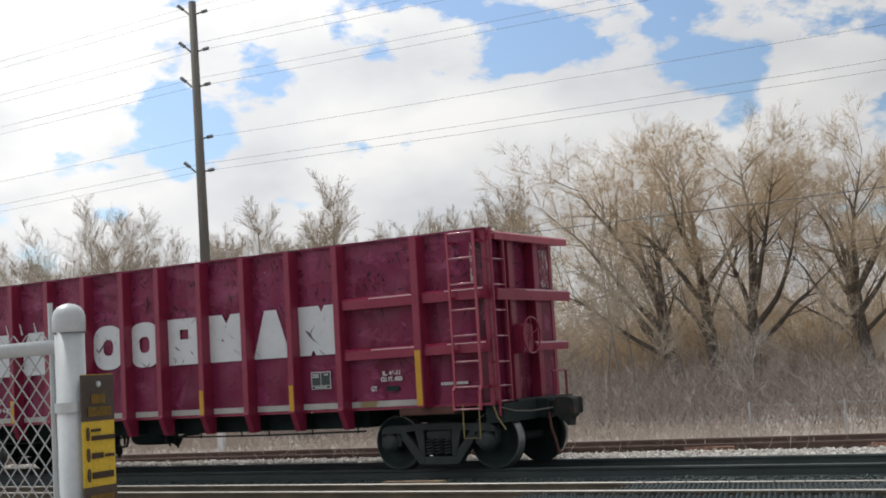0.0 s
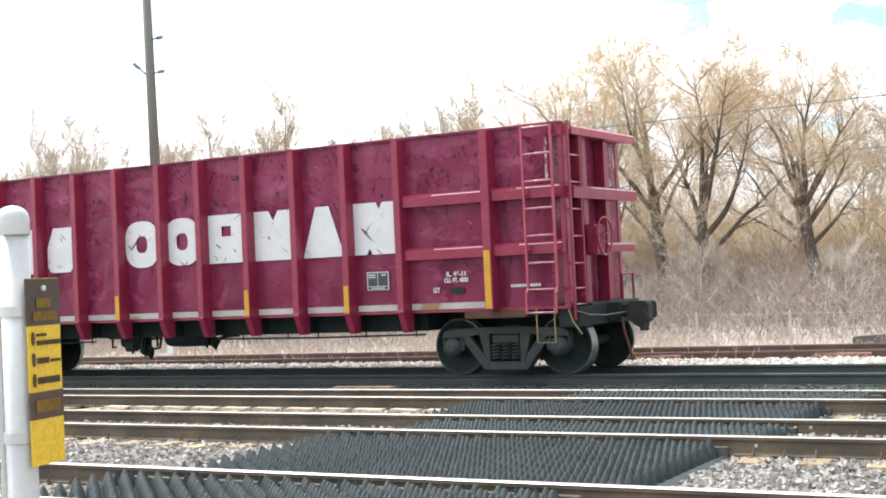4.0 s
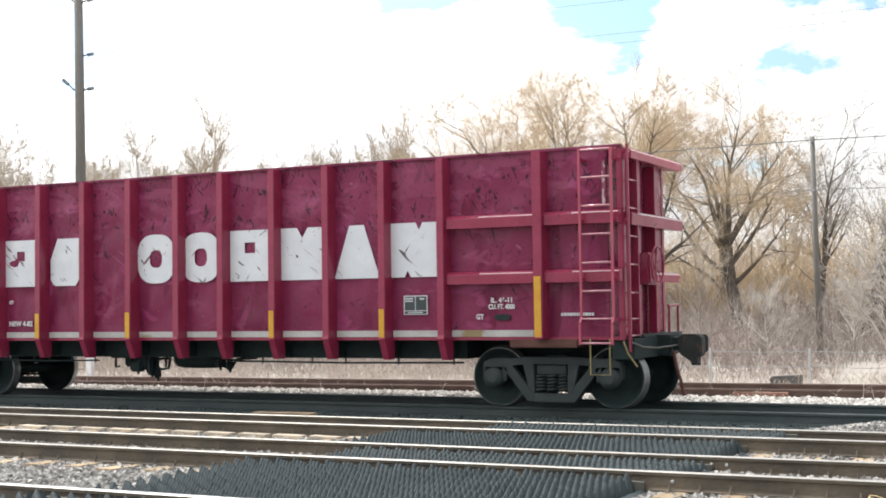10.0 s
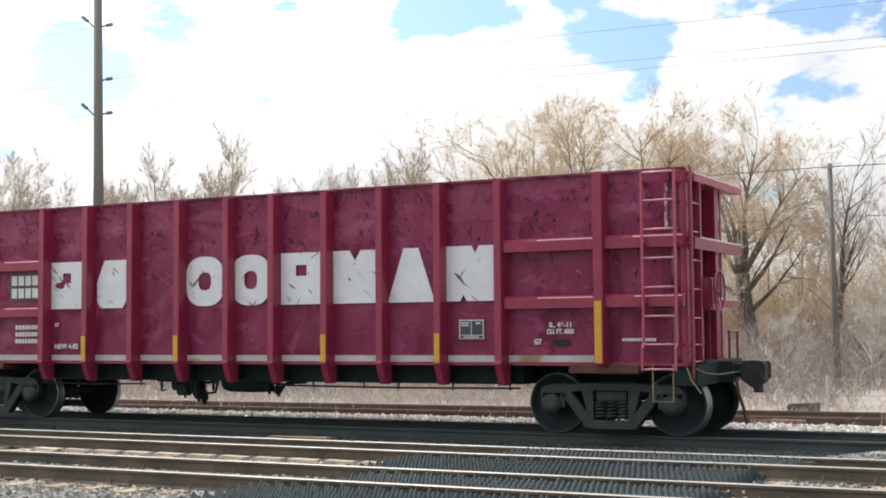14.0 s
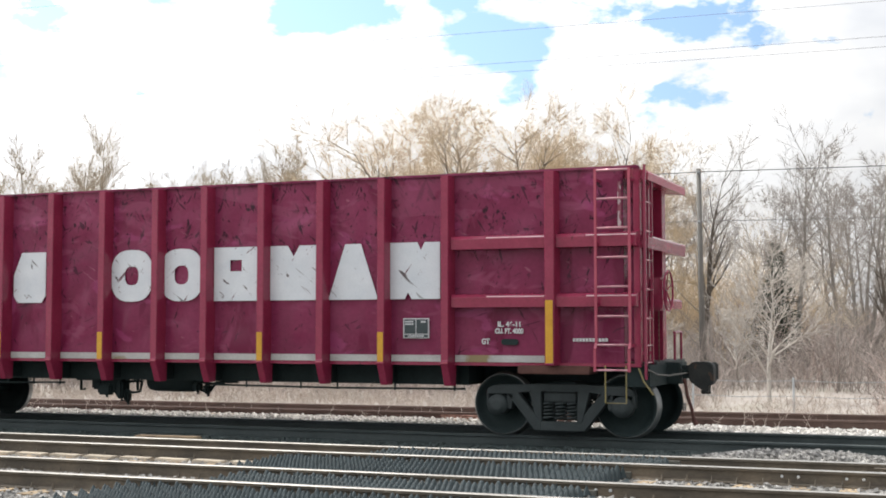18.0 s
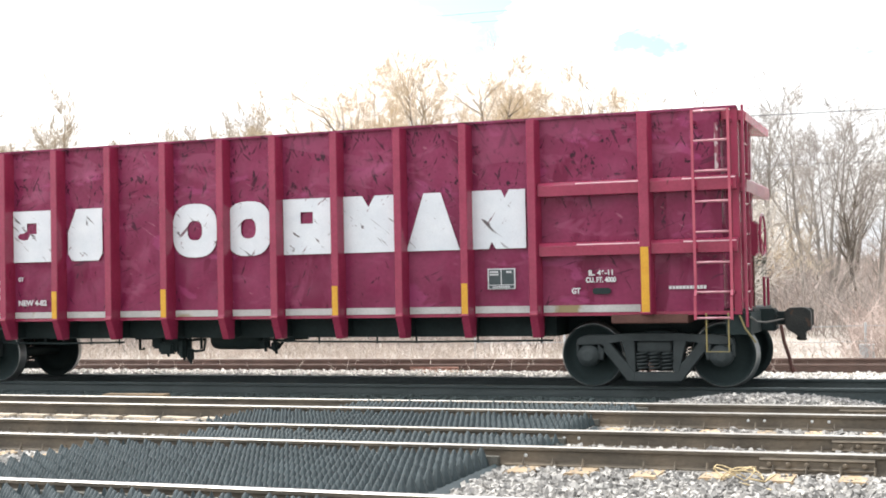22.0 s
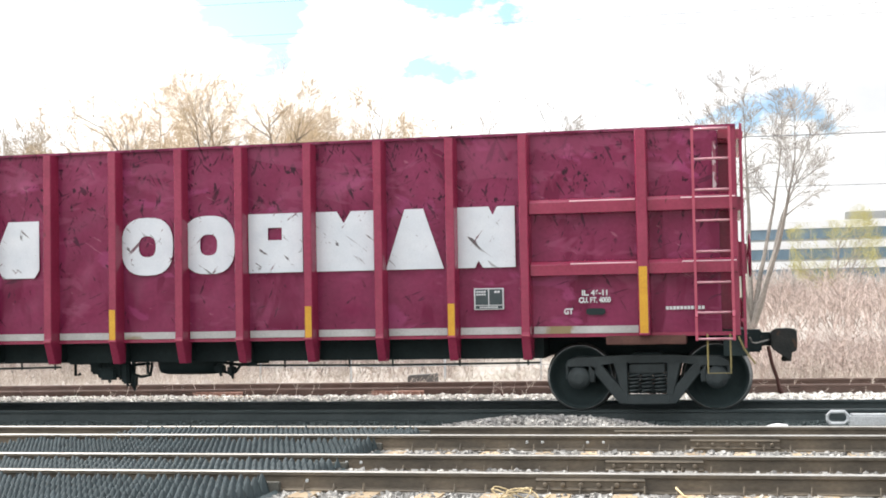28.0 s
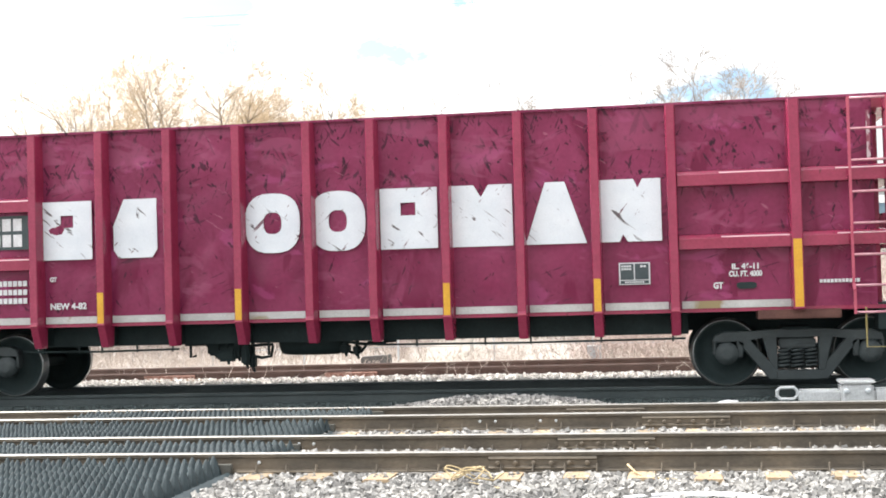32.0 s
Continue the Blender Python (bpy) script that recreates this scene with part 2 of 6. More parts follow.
# the last row, broad and pale, paints sky sheen on the upper dents
for spec_ in ((0.0, (0.34, 0.080), 0.668, 1.9, 0.058, (0.050, 0.011, 0.026), 62, 0.85), (5.3, (0.30, 0.075), 0.672, 1.8, 0.058, (0.050, 0.011, 0.026), -66, 0.85),
              (9.1, (0.16, 0.11), 0.690, 2.2, 0.080, (0.030, 0.008, 0.018), 70, 0.95), (14.7, (0.42, 0.060), 0.665, 0.9, 0.02, (0.075, 0.014, 0.036), -20, 0.7),
              (21.2, (0.30, 0.06), 0.70, 1.4, 0.02, (0.36, 0.13, 0.19), 30, 0.5), (27.9, (0.9, 0.35), 0.60, 2.4, 0.06, (0.28, 0.065, 0.130), 5, 0.5)):
    scuff_or_sheen(M_RED, *spec_)
M_RED.node_tree.nodes["Principled BSDF"].inputs["Specular IOR Level"].default_value = 0.22
M_RIB = surface("red_rib_paint", [(0.24, 0.020, 0.058), (0.30, 0.033, 0.08)], 2.0, 0.22, bump=0.05, fine=30, grain_k=0.25,
                marks=[((0.10, 0.02, 0.03), 9.0, 0.68, (1, 1, 0.3))])
M_PINK = surface("faded_red_paint", [(0.44, 0.085, 0.13), (0.36, 0.055, 0.10)], 3.0, 0.26, bump=0.05, grain_k=0.2)
# pale colour for the sun glints painted on the stiffeners
M_GLINT = surface("painted_glint", [(0.80, 0.62, 0.66), (0.70, 0.42, 0.47)], 5, 0.3, metal=0.3, bump=0.03, grain_k=0.15)
# rungs are coloured paler to stand in for sunlit glints on them
M_RUNG = surface("glint_pale_rung", [(0.62, 0.36, 0.40), (0.50, 0.20, 0.25)], 8.0, 0.22, metal=0.3, bump=0.03, grain_k=0.2)
M_WHITE = surface("worn_white_paint", [(0.72, 0.76, 0.80), (0.62, 0.67, 0.72)], 3.0, 0.5, bump=0.03, grain_k=0.12,
                  marks=[((0.03, 0.02, 0.02), 4.2, 0.70, (1.2, 1, 0.8))])
scuff_or_sheen(M_WHITE, 3.0, (0.40, 0.080), 0.645, 0.9, 0.0, (0.045, 0.028, 0.028), 40, 0.9)
scuff_or_sheen(M_WHITE, 8.0, (0.34, 0.070), 0.675, 0.9, 0.0, (0.10, 0.015, 0.035), -48, 0.9)
M_STENCIL = surface("white_stencil_paint", [(0.72, 0.74, 0.76), (0.6, 0.6, 0.62)], 9, 0.5, bump=0.0)
M_STRIPE = surface("grey_white_stripe", [(0.42, 0.41, 0.40), (0.55, 0.55, 0.54)], 2.0, 0.55, bump=0.03, marks=[((0.26, 0.20, 0.10), 1.2, 0.60, (1, 1, 1))])
M_YELLOW = surface("yellow_reflector", [(0.60, 0.30, 0.02), (0.68, 0.38, 0.03)], 5, 0.45, bump=0.03)
M_PLATE = surface("black_stencil_panel", [(0.03, 0.05, 0.055), (0.05, 0.07, 0.075)], 8, 0.5, bump=0.03)
M_BLACK = surface("underframe_black", [(0.006, 0.017, 0.018), (0.014, 0.029, 0.030)], 3, 0.8, bump=0.2, fine=30)
M_COUPLER = surface("grimy_cast_steel", [(0.012, 0.017, 0.017), (0.032, 0.034, 0.032)], 5, 0.75, bump=0.3, fine=35, marks=[((0.065, 0.038, 0.027), 7, 0.64, (1, 1, 1))])
M_WORNWHITE = surface("flaking_white_paint", [(0.20, 0.03, 0.07), (0.30, 0.10, 0.13)], 6, 0.55, bump=0.1, marks=[((0.50, 0.42, 0.44), 9, 0.50, (1.4, 1.4, 0.6)), ((0.06, 0.03, 0.035), 9, 0.58, (1.4, 1.4, 0.8))])
M_TRUCK = surface("truck_grey", [(0.018, 0.027, 0.029), (0.038, 0.050, 0.052)], 4, 0.65, bump=0.25, fine=40)
M_RUSTY = surface("rusty_steel", [(0.085, 0.034, 0.028), (0.13, 0.058, 0.045)], 5, 0.8, bump=0.2)
M_RUSTBAR = surface("flaking_rust", [(0.20, 0.105, 0.080), (0.33, 0.19, 0.15), (0.42, 0.30, 0.25)], 9, 0.9, bump=0.4, fine=40)
M_TREAD = surface("bright_wheel_rim", [(0.35, 0.36, 0.36), (0.22, 0.23, 0.23)], 6, 0.35, metal=0.8, bump=0.05)
M_DULLYEL = surface("dull_yellow_step", [(0.30, 0.24, 0.08), (0.20, 0.17, 0.08)], 8, 0.6, bump=0.05)
M_RAILTOP = surface("polished_rail", [(0.80, 0.79, 0.77), (0.62, 0.60, 0.58)], 4, 0.36, metal=0.75, bump=0.02, stretch=(0.2, 1, 1))
M_RAILSIDE = surface("brown_rail", [(0.060, 0.052, 0.042), (0.105, 0.088, 0.067), (0.165, 0.134, 0.098)], 2.5, 0.75, bump=0.2, fine=45, stretch=(0.5, 1, 1))
M_RAILDULL = surface("dull_rail_head", [(0.29, 0.28, 0.26), (0.41, 0.40, 0.38)], 4, 0.45, metal=0.5, bump=0.02, stretch=(0.2, 1, 1))
M_RAILDARK = surface("oily_dark_rail", [(0.026, 0.040, 0.042), (0.054, 0.070, 0.071)], 2.5, 0.6, bump=0.2, fine=45, stretch=(0.5, 1, 1))
M_DARKBALLAST = surface("dark_ballast", [(0.040, 0.058, 0.059), (0.082, 0.103, 0.102)], 7, 0.9, bump=0.9, fine=28)
M_RAILRUST = surface("rusty_rail", [(0.07, 0.044, 0.036), (0.12, 0.078, 0.064)], 2.5, 0.8, bump=0.2)
M_TIE = surface("weathered_tie", [(0.17, 0.13, 0.09), (0.30, 0.22, 0.14), (0.40, 0.31, 0.20)], 3, 0.9, bump=0.4, fine=35, stretch=(1, 0.15, 1), random_value=0.25)
M_RUBBER = surface("black_rubber", [(0.019, 0.034, 0.039), (0.043, 0.064, 0.071)], 3, 0.55, bump=0.1)
M_FLANGE = surface("dusty_grey_rubber", [(0.085, 0.085, 0.075), (0.15, 0.145, 0.125)], 4, 0.8, bump=0.2)
M_BALLAST = surface("ballast_bed", [(0.123, 0.119, 0.110), (0.211, 0.202, 0.189), (0.290, 0.282, 0.264)], 9, 0.95, bump=1.0, fine=28)
M_CONCRETE = surface("dark_concrete", [(0.085, 0.083, 0.08), (0.15, 0.145, 0.14)], 4, 0.9, bump=0.3, fine=40)
M_TIMBER = surface("pale_timber", [(0.40, 0.345, 0.27), (0.56, 0.49, 0.40)], 4, 0.9, bump=0.4, fine=40, stretch=(0.2, 1, 1), random_value=0.2)
M_PALESTONE = surface("pale_gravel_stone", [(0.46, 0.445, 0.42), (0.58, 0.56, 0.53), (0.68, 0.66, 0.63)], 4, 0.9, bump=0.3, fine=50, island=0.35)
M_STONE = surface("ballast_stone", [(0.180, 0.178, 0.171), (0.279, 0.272, 0.261), (0.378, 0.365, 0.342)], 4, 0.9, bump=0.3, fine=50, island=0.55)
M_GROUND = surface("dry_ground", [(0.29, 0.260, 0.235), (0.38, 0.345, 0.315), (0.31, 0.29, 0.245)], 0.35, 0.95, bump=0.5, fine=7)
M_PALE = surface("pale_gravel", [(0.56, 0.54, 0.52), (0.70, 0.68, 0.66)], 3, 0.95, bump=0.6, fine=18)
M_STRAW = surface("straw", [(0.39, 0.335, 0.29), (0.50, 0.435, 0.385)], 1.5, 0.9, bump=0, island=0.3)
M_BRUSH = surface("brush_stems", [(0.230, 0.198, 0.180), (0.335, 0.292, 0.268), (0.280, 0.218, 0.195)], 0.4, 0.9, bump=0, island=0.45)
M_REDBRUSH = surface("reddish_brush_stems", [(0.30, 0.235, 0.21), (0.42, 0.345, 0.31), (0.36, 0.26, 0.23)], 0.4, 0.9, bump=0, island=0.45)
M_BARK = surface("dark_bark", [(0.075, 0.062, 0.05), (0.15, 0.125, 0.10)], 2, 0.9, bump=0.5, fine=14)
M_PALEBARK = surface("pale_bark", [(0.46, 0.425, 0.385), (0.58, 0.545, 0.50)], 2, 0.9, bump=0.2, fine=16)
M_GREYBARK = surface("grey_bark", [(0.22, 0.20, 0.18), (0.34, 0.31, 0.28)], 2, 0.9, bump=0.4, fine=16)
M_WILLOW = surface("golden_twigs", [(0.56, 0.44, 0.295), (0.68, 0.555, 0.385)], 0.5, 0.8, bump=0, island=0.3)
M_TWIG = surface("grey_brown_twigs", [(0.32, 0.29, 0.27), (0.43, 0.395, 0.365)], 0.5, 0.9, bump=0, island=0.3)
M_TANTWIG = surface("tan_twigs", [(0.52, 0.45, 0.35), (0.43, 0.37, 0.30)], 0.5, 0.9, bump=0, island=0.3)
M_NEEDLE = surface("spruce_needles", [(0.035, 0.05, 0.035), (0.06, 0.08, 0.055)], 2, 0.8, bump=0, island=0.3)
M_BUD = surface("yellow_green_buds", [(0.34, 0.32, 0.10), (0.42, 0.38, 0.15)], 2, 0.8, bump=0, island=0.25)
M_GALV = surface("galvanised_steel", [(0.43, 0.465, 0.49), (0.55, 0.585, 0.61)], 5, 0.42, metal=0.3, bump=0.03, grain_k=0.12)
M_SILVER = surface("silver_paint", [(0.55, 0.57, 0.58), (0.66, 0.68, 0.69)], 6, 0.45, metal=0.3, bump=0.05)
M_POLE = surface("weathered_pole", [(0.14, 0.135, 0.125), (0.21, 0.20, 0.185)], 2, 0.85, bump=0.3, stretch=(1, 1, 0.1))
M_MESHWIRE = surface("dull_zinc_wire", [(0.29, 0.31, 0.32), (0.37, 0.39, 0.40)], 9, 0.45, metal=0.4, bump=0, grain_k=0.2)
M_WIRE = surface("weathered_wire", [(0.16, 0.165, 0.17), (0.24, 0.245, 0.25)], 2, 0.6, bump=0)
M_INSUL = surface("grey_insulator", [(0.20, 0.22, 0.24), (0.28, 0.30, 0.32)], 5, 0.4, bump=0)
M_SIGNY = surface("sign_yellow", [(0.62, 0.42, 0.02), (0.70, 0.48, 0.04)], 3, 0.5, bump=0.02)
M_SIGNK = surface("sign_dark_brown", [(0.05, 0.035, 0.03), (0.08, 0.055, 0.04)], 3, 0.5, bump=0.02)
M_SIGND = surface("faded_sign_lettering", [(0.20, 0.125, 0.02), (0.28, 0.17, 0.03)], 30, 0.6, bump=0.02)
M_ROPE = surface("straw_rope", [(0.52, 0.40, 0.22), (0.62, 0.5, 0.30)], 20, 0.9, bump=0.2)
M_WALLW = surface("white_cladding", [(0.80, 0.81, 0.81), (0.86, 0.87, 0.87)], 0.5, 0.7, bump=0.02)
M_GLASSB = surface("blue_grey_glazing", [(0.13, 0.20, 0.26), (0.18, 0.27, 0.34)], 0.6, 0.2, bump=0.0)
M_BLDGREY = surface("grey_cladding", [(0.33, 0.34, 0.34), (0.40, 0.41, 0.41)], 0.6, 0.7, bump=0.0)


# ---- builders ----
def bx(bm, x0, x1, y0, y1, z0, z1, bevel=0.0):
    vs = [bm.verts.new((x, y, z)) for x in (x0, x1) for y in (y0, y1) for z in (z0, z1)]
    fs = [bm.faces.new([vs[i] for i in q]) for q in ((0, 1, 3, 2), (4, 6, 7, 5), (0, 4, 5, 1), (2, 3, 7, 6), (0, 2, 6, 4), (1, 5, 7, 3))]
    if bevel:
        es = list({e for f in fs for e in f.edges})
        bmesh.ops.bevel(bm, geom=es, offset=bevel, segments=2, affect="EDGES")


def prism(bm, poly, axis, a, b):
    """A polygon in the plane across axis ('x', 'y' or 'z'), drawn out from a to b."""
    def put(u, v, w):
        return {"x": (w, u, v), "y": (u, w, v), "z": (u, v, w)}[axis]
    lo = [bm.verts.new(put(u, v, a)) for u, v in poly]
    hi = [bm.verts.new(put(u, v, b)) for u, v in poly]
    n = len(poly)
    bm.faces.new(lo)
    bm.faces.new(hi[::-1])
    for i in range(n):
        bm.faces.new((lo[i], hi[i], hi[(i + 1) % n], lo[(i + 1) % n]))


def tube(bm, pts, r, n=6, r1=None):
    """A round bar through points, tapering from r to r1."""
    r1 = r if r1 is None else r1
    rings, pts = [], [Vector(p) for p in pts]
    for i, p in enumerate(pts):
        d = (pts[min(i + 1, len(pts) - 1)] - pts[max(i - 1, 0)]).normalized()
        u = d.orthogonal().normalized()
        v = d.cross(u)
        k = r + (r1 - r) * i / max(1, len(pts) - 1)
        rings.append([bm.verts.new(p + k * (math.cos(2 * math.pi * j / n) * u + math.sin(2 * math.pi * j / n) * v)) for j in range(n)])
    for a, b in zip(rings, rings[1:]):
        o = min(range(n), key=lambda s: sum((a[j].co - b[(j + s) % n].co).length for j in range(n)))
        for j in range(n):
            bm.faces.new((a[j], a[(j + 1) % n], b[(j + 1 + o) % n], b[(j + o) % n]))
    bm.faces.new(rings[0][::-1])
    bm.faces.new(rings[-1])


def lathe(bm, prof, n=32):
    """A profile of (y, radius) turned round the y axis."""
    rings = [[bm.verts.new((r * math.cos(2 * math.pi * j / n), y, r * math.sin(2 * math.pi * j / n))) for j in range(n)] for y, r in prof]
    for a, b in zip(rings, rings[1:]):
        for j in range(n):
            bm.faces.new((a[j], a[(j + 1) % n], b[(j + 1) % n], b[j]))
    bm.faces.new(rings[0])
    bm.faces.new(rings[-1][::-1])


def mesh_of(name, bm, material, smooth=False):
    bmesh.ops.recalc_face_normals(bm, faces=bm.faces)
    me = bpy.data.meshes.new(name)
    bm.to_mesh(me)
    bm.free()
    me.materials.append(material)
    if smooth:
        for p in me.polygons:
            p.use_smooth = True
    return me


def part(name, bm, material, parent, label="", at=None, smooth=False):
    ob = new(name, mesh_of(name, bm, material, smooth) if isinstance(bm, bmesh.types.BMesh) else bm)
    ob.parent = parent
    if at is not None:
        ob.matrix_basis = at
    if label:
        tagged(ob, label)
    return ob


def thing(name, label, category, group="", kind="", at=None, data=None):
    ob = tagged(new(name, data), label, category, group, kind)
    if at is not None:
        ob.matrix_basis = at
    return ob


def box_part(name, parent, material, dims, label="", bevel=0.0):
    bm = bmesh.new()
    bx(bm, *dims, bevel=bevel)
    return part(name, bm, material, parent, label)


def raw_mesh(name, verts, faces, material):
    me = bpy.data.meshes.new(name)
    me.from_pydata(verts, [], faces)
    me.materials.append(material)
    return me


def sticks(name, segs, material, n=3):
    """Tapered bars (p0, p1, r0, r1) in one mesh."""
    V, F = [], []
    cs = [(math.cos(2 * math.pi * j / n), math.sin(2 * math.pi * j / n)) for j in range(n)]
    for p0, p1, r0, r1 in segs:
        d = p1 - p0
        if d.length < 1e-6:
            continue
        u = d.orthogonal().normalized()
        v = d.normalized().cross(u)
        o = len(V)
        V += [tuple(p0 + r0 * (c * u + s * v)) for c, s in cs] + [tuple(p1 + r1 * (c * u + s * v)) for c, s in cs]
        F += [(o + j, o + (j + 1) % n, o + n + (j + 1) % n, o + n + j) for j in range(n)]
    return raw_mesh(name, V, F, material)


# ---- ground and tracks ----
G = -0.20                                        # ground level below the rail heads
bm = bmesh.new()
xs, ys = [-900, -300, -120, -60] + [-40 + 2 * i for i in range(31)] + [60, 140, 400, 900], [-60, -10, 4, 8, 12, 16, 20, 24, 28, 32, 36, 42, 50, 70, 120, 300, 900, 1800]
grid_v = {}
for i, x in enumerate(xs):
    for j, y in enumerate(ys):
        z = G - 0.03
        if y >= 26:
            z += 0.12 * noise.noise(Vector((x * 0.07, y * 0.07, 3.1))) + min(0.5, 0.012 * (y - 26))
        grid_v[i, j] = bm.verts.new((x, y, z))
for i in range(len(xs) - 1):
    for j in range(len(ys) - 1):
        bm.faces.new((grid_v[i, j], grid_v[i + 1, j], grid_v[i + 1, j + 1], grid_v[i, j + 1]))
thing("ground", "dry brown ground with sparse spring grass", "ground", kind="structure", data=mesh_of("ground", bm, M_GROUND))

bm = bmesh.new()
bx(bm, -140, 80, 5.2, 19.6, G - 0.3, G)
thing("ballast", "grey crushed stone ballast bed under the tracks", "ballast", kind="structure", data=mesh_of("ballast", bm, M_BALLAST))
# darker ballast strip along the whole length of the car's track
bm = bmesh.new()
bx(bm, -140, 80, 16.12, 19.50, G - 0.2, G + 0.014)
thing("oily_ballast", "dark ballast under the freight car", "ballast", kind="structure", data=mesh_of("oily_ballast", bm, M_DARKBALLAST))
bm = bmesh.new()
prism(bm, [(19.52, G - 0.3), (19.52, -0.13), (19.72, -0.075), (19.98, -0.045), (20.5, -0.06), (21.3, -0.115), (22.0, -0.165), (23.0, -0.178), (24.7, G - 0.035), (24.7, G - 0.3)], "x", -140, 80)
thing("gravel_strip", "pale sunlit gravel strip beside the rusty siding", "gravel", kind="structure", data=mesh_of("gravel_strip", bm, M_PALE))

RAIL_H = 0.17
RAIL = [(-0.07, -RAIL_H), (0.07, -RAIL_H), (0.07, -RAIL_H + 0.012), (0.014, -RAIL_H + 0.03), (0.011, -0.045), (0.035, -0.036), (0.036, -0.008),
        (0.028, 0.0), (-0.028, 0.0), (-0.036, -0.008), (-0.035, -0.036), (-0.011, -0.045), (-0.014, -RAIL_H + 0.03), (-0.07, -RAIL_H + 0.012)]


def rail_mesh(name, side, head, x0=-140, x1=80):
    bm = bmesh.new()
    prism(bm, RAIL, "x", x0, x1)
    bmesh.ops.recalc_face_normals(bm, faces=bm.faces)
    me = bpy.data.meshes.new(name)
    for f in bm.faces:
        if all(v.co.z > -0.0085 for v in f.verts):
            f.material_index = 1
    bm.to_mesh(me)
    bm.free()
    me.materials.append(side)
    me.materials.append(head)
    return me


BRIGHT_ME = rail_mesh("bright_rail", M_RAILSIDE, M_RAILTOP)
RAIL_ME = rail_mesh("rail", M_RAILSIDE, M_RAILDULL)
RUST_ME = rail_mesh("rusty_rail", M_RAILRUST, M_RAILRUST)
DARK_ME = rail_mesh("dark_rail", M_RAILDARK, M_RAILDARK)


def tie_mesh():
    bm = bmesh.new()
    bx(bm, -0.115, 0.115, -1.28, 1.28, -0.18, 0.0, bevel=0.012)
    return mesh_of("tie", bm, M_TIE)


TIE_ME = tie_mesh()
rng = random.Random(4)


def track(label, y_near, z_near, y_far, z_far, turn=0.0, x_ties=(-24, 9), rail_me=None, drop=0.0):
    t = thing("railway_track", label, "railway track", group="parallel railway tracks")
    t.matrix_basis = pose(-8, (y_near + y_far) / 2, 0, 0, 0, math.degrees(turn))
    mid, half = (y_near + y_far) / 2, (y_far - y_near) / 2
    for yy, zz in ((-half, z_near), (half, z_far)):
        part("rail", rail_me or RAIL_ME, None, t, at=pose(0, yy, zz))
    x = x_ties[0]
    tilt = math.degrees(math.atan2(z_far - z_near, 2 * half))
    while x < x_ties[1]:
        part("tie", TIE_ME, None, t, at=pose(x + 8, rng.uniform(-0.06, 0.06), (z_near + z_far) / 2 - RAIL_H - 0.006 - drop, tilt, 0, rng.uniform(-0.8, 0.8)))
        x += 0.54 + rng.uniform(-0.03, 0.03)
    return t


Y_A, Y_B, Y_D, Y_T = 8.70, 11.41, 14.50, 17.87
track_1 = track("brown railway track with polished rail heads", Y_A - 1.5, 0.0, Y_A, 0.0, rail_me=BRIGHT_ME)
track_2 = track("brown railway track with bolted joint bars", Y_B, 0.0, Y_B + 1.5, -0.029, drop=-0.006)
track_3 = track("brown railway track between rubber mats", Y_D, 0.0, Y_D + 1.5, -0.054)
track("railway track that carries the red gondola car", Y_T, -0.015, Y_T + 1.5, -0.015, x_ties=(-30, 9), rail_me=DARK_ME)
track_5 = track("disused rusty siding in front of the brush", 22.15, -0.015, 23.65, -0.015, turn=0.045, rail_me=RUST_ME, x_ties=(-30, 10))


def joint_bar(t, x, y, z, material=None, label="dull brown bolted joint bar"):
    """A fishplate on the near side of a rail; x, y, z in the place's own axes."""
    bm = bmesh.new()
    prism(bm, [(-0.062, -0.150), (-0.020, -0.125), (-0.020, -0.050), (-0.036, -0.040), (-0.050, -0.062), (-0.036, -0.075), (-0.036, -0.118), (-0.066, -0.135)], "x", -0.46, 0.46)
    jb = part("joint_bar", bm, material or M_RAILSIDE, t, label, at=t.matrix_basis.inverted() @ pose(x, y, z))
    for k in range(6):
        bm = bmesh.new()
        lathe(bm, [(-0.070, 0.013), (-0.066, 0.021), (-0.046, 0.021), (-0.030, 0.024)], 8)
        part("bolt", bm, material or M_RAILSIDE, jb, at=pose(-0.38 + 0.152 * k, 0, -0.097))


joint_bar(track_2, -1.02, Y_B, 0.0)
joint_bar(track_2, -0.55, Y_B + 1.5, -0.029)
joint_bar(track_3, 0.22, Y_D, 0.0)
joint_bar(track_3, -0.70, Y_D + 1.5, -0.054)
joint_bar(track_5, -8.50, 22.13, -0.015, M_RUSTBAR, "flaking rust-red bolted joint bar")
joint_bar(track_5, -5.30, 22.27, -0.015, M_RUSTBAR, "flaking rust-red bolted joint bar")


def pale_bolt(t, x, y, z):
    bm = bmesh.new()
    lathe(bm, [(-0.030, 0.008), (-0.026, 0.016), (-0.010, 0.016)], 10)
    part("bolt", bm, M_SILVER, t, "pale bolt head", at=t.matrix_basis.inverted() @ pose(x, y, z))


for x in (-3.52,):
    pale_bolt(track_2, x, Y_B, -0.085)
for x in (-3.58, -3.43):
    pale_bolt(track_2, x, Y_B + 1.5, -0.11)
for x in (-1.99, -1.82, -1.33, -1.16):
    pale_bolt(track_3, x, Y_D, -0.08)


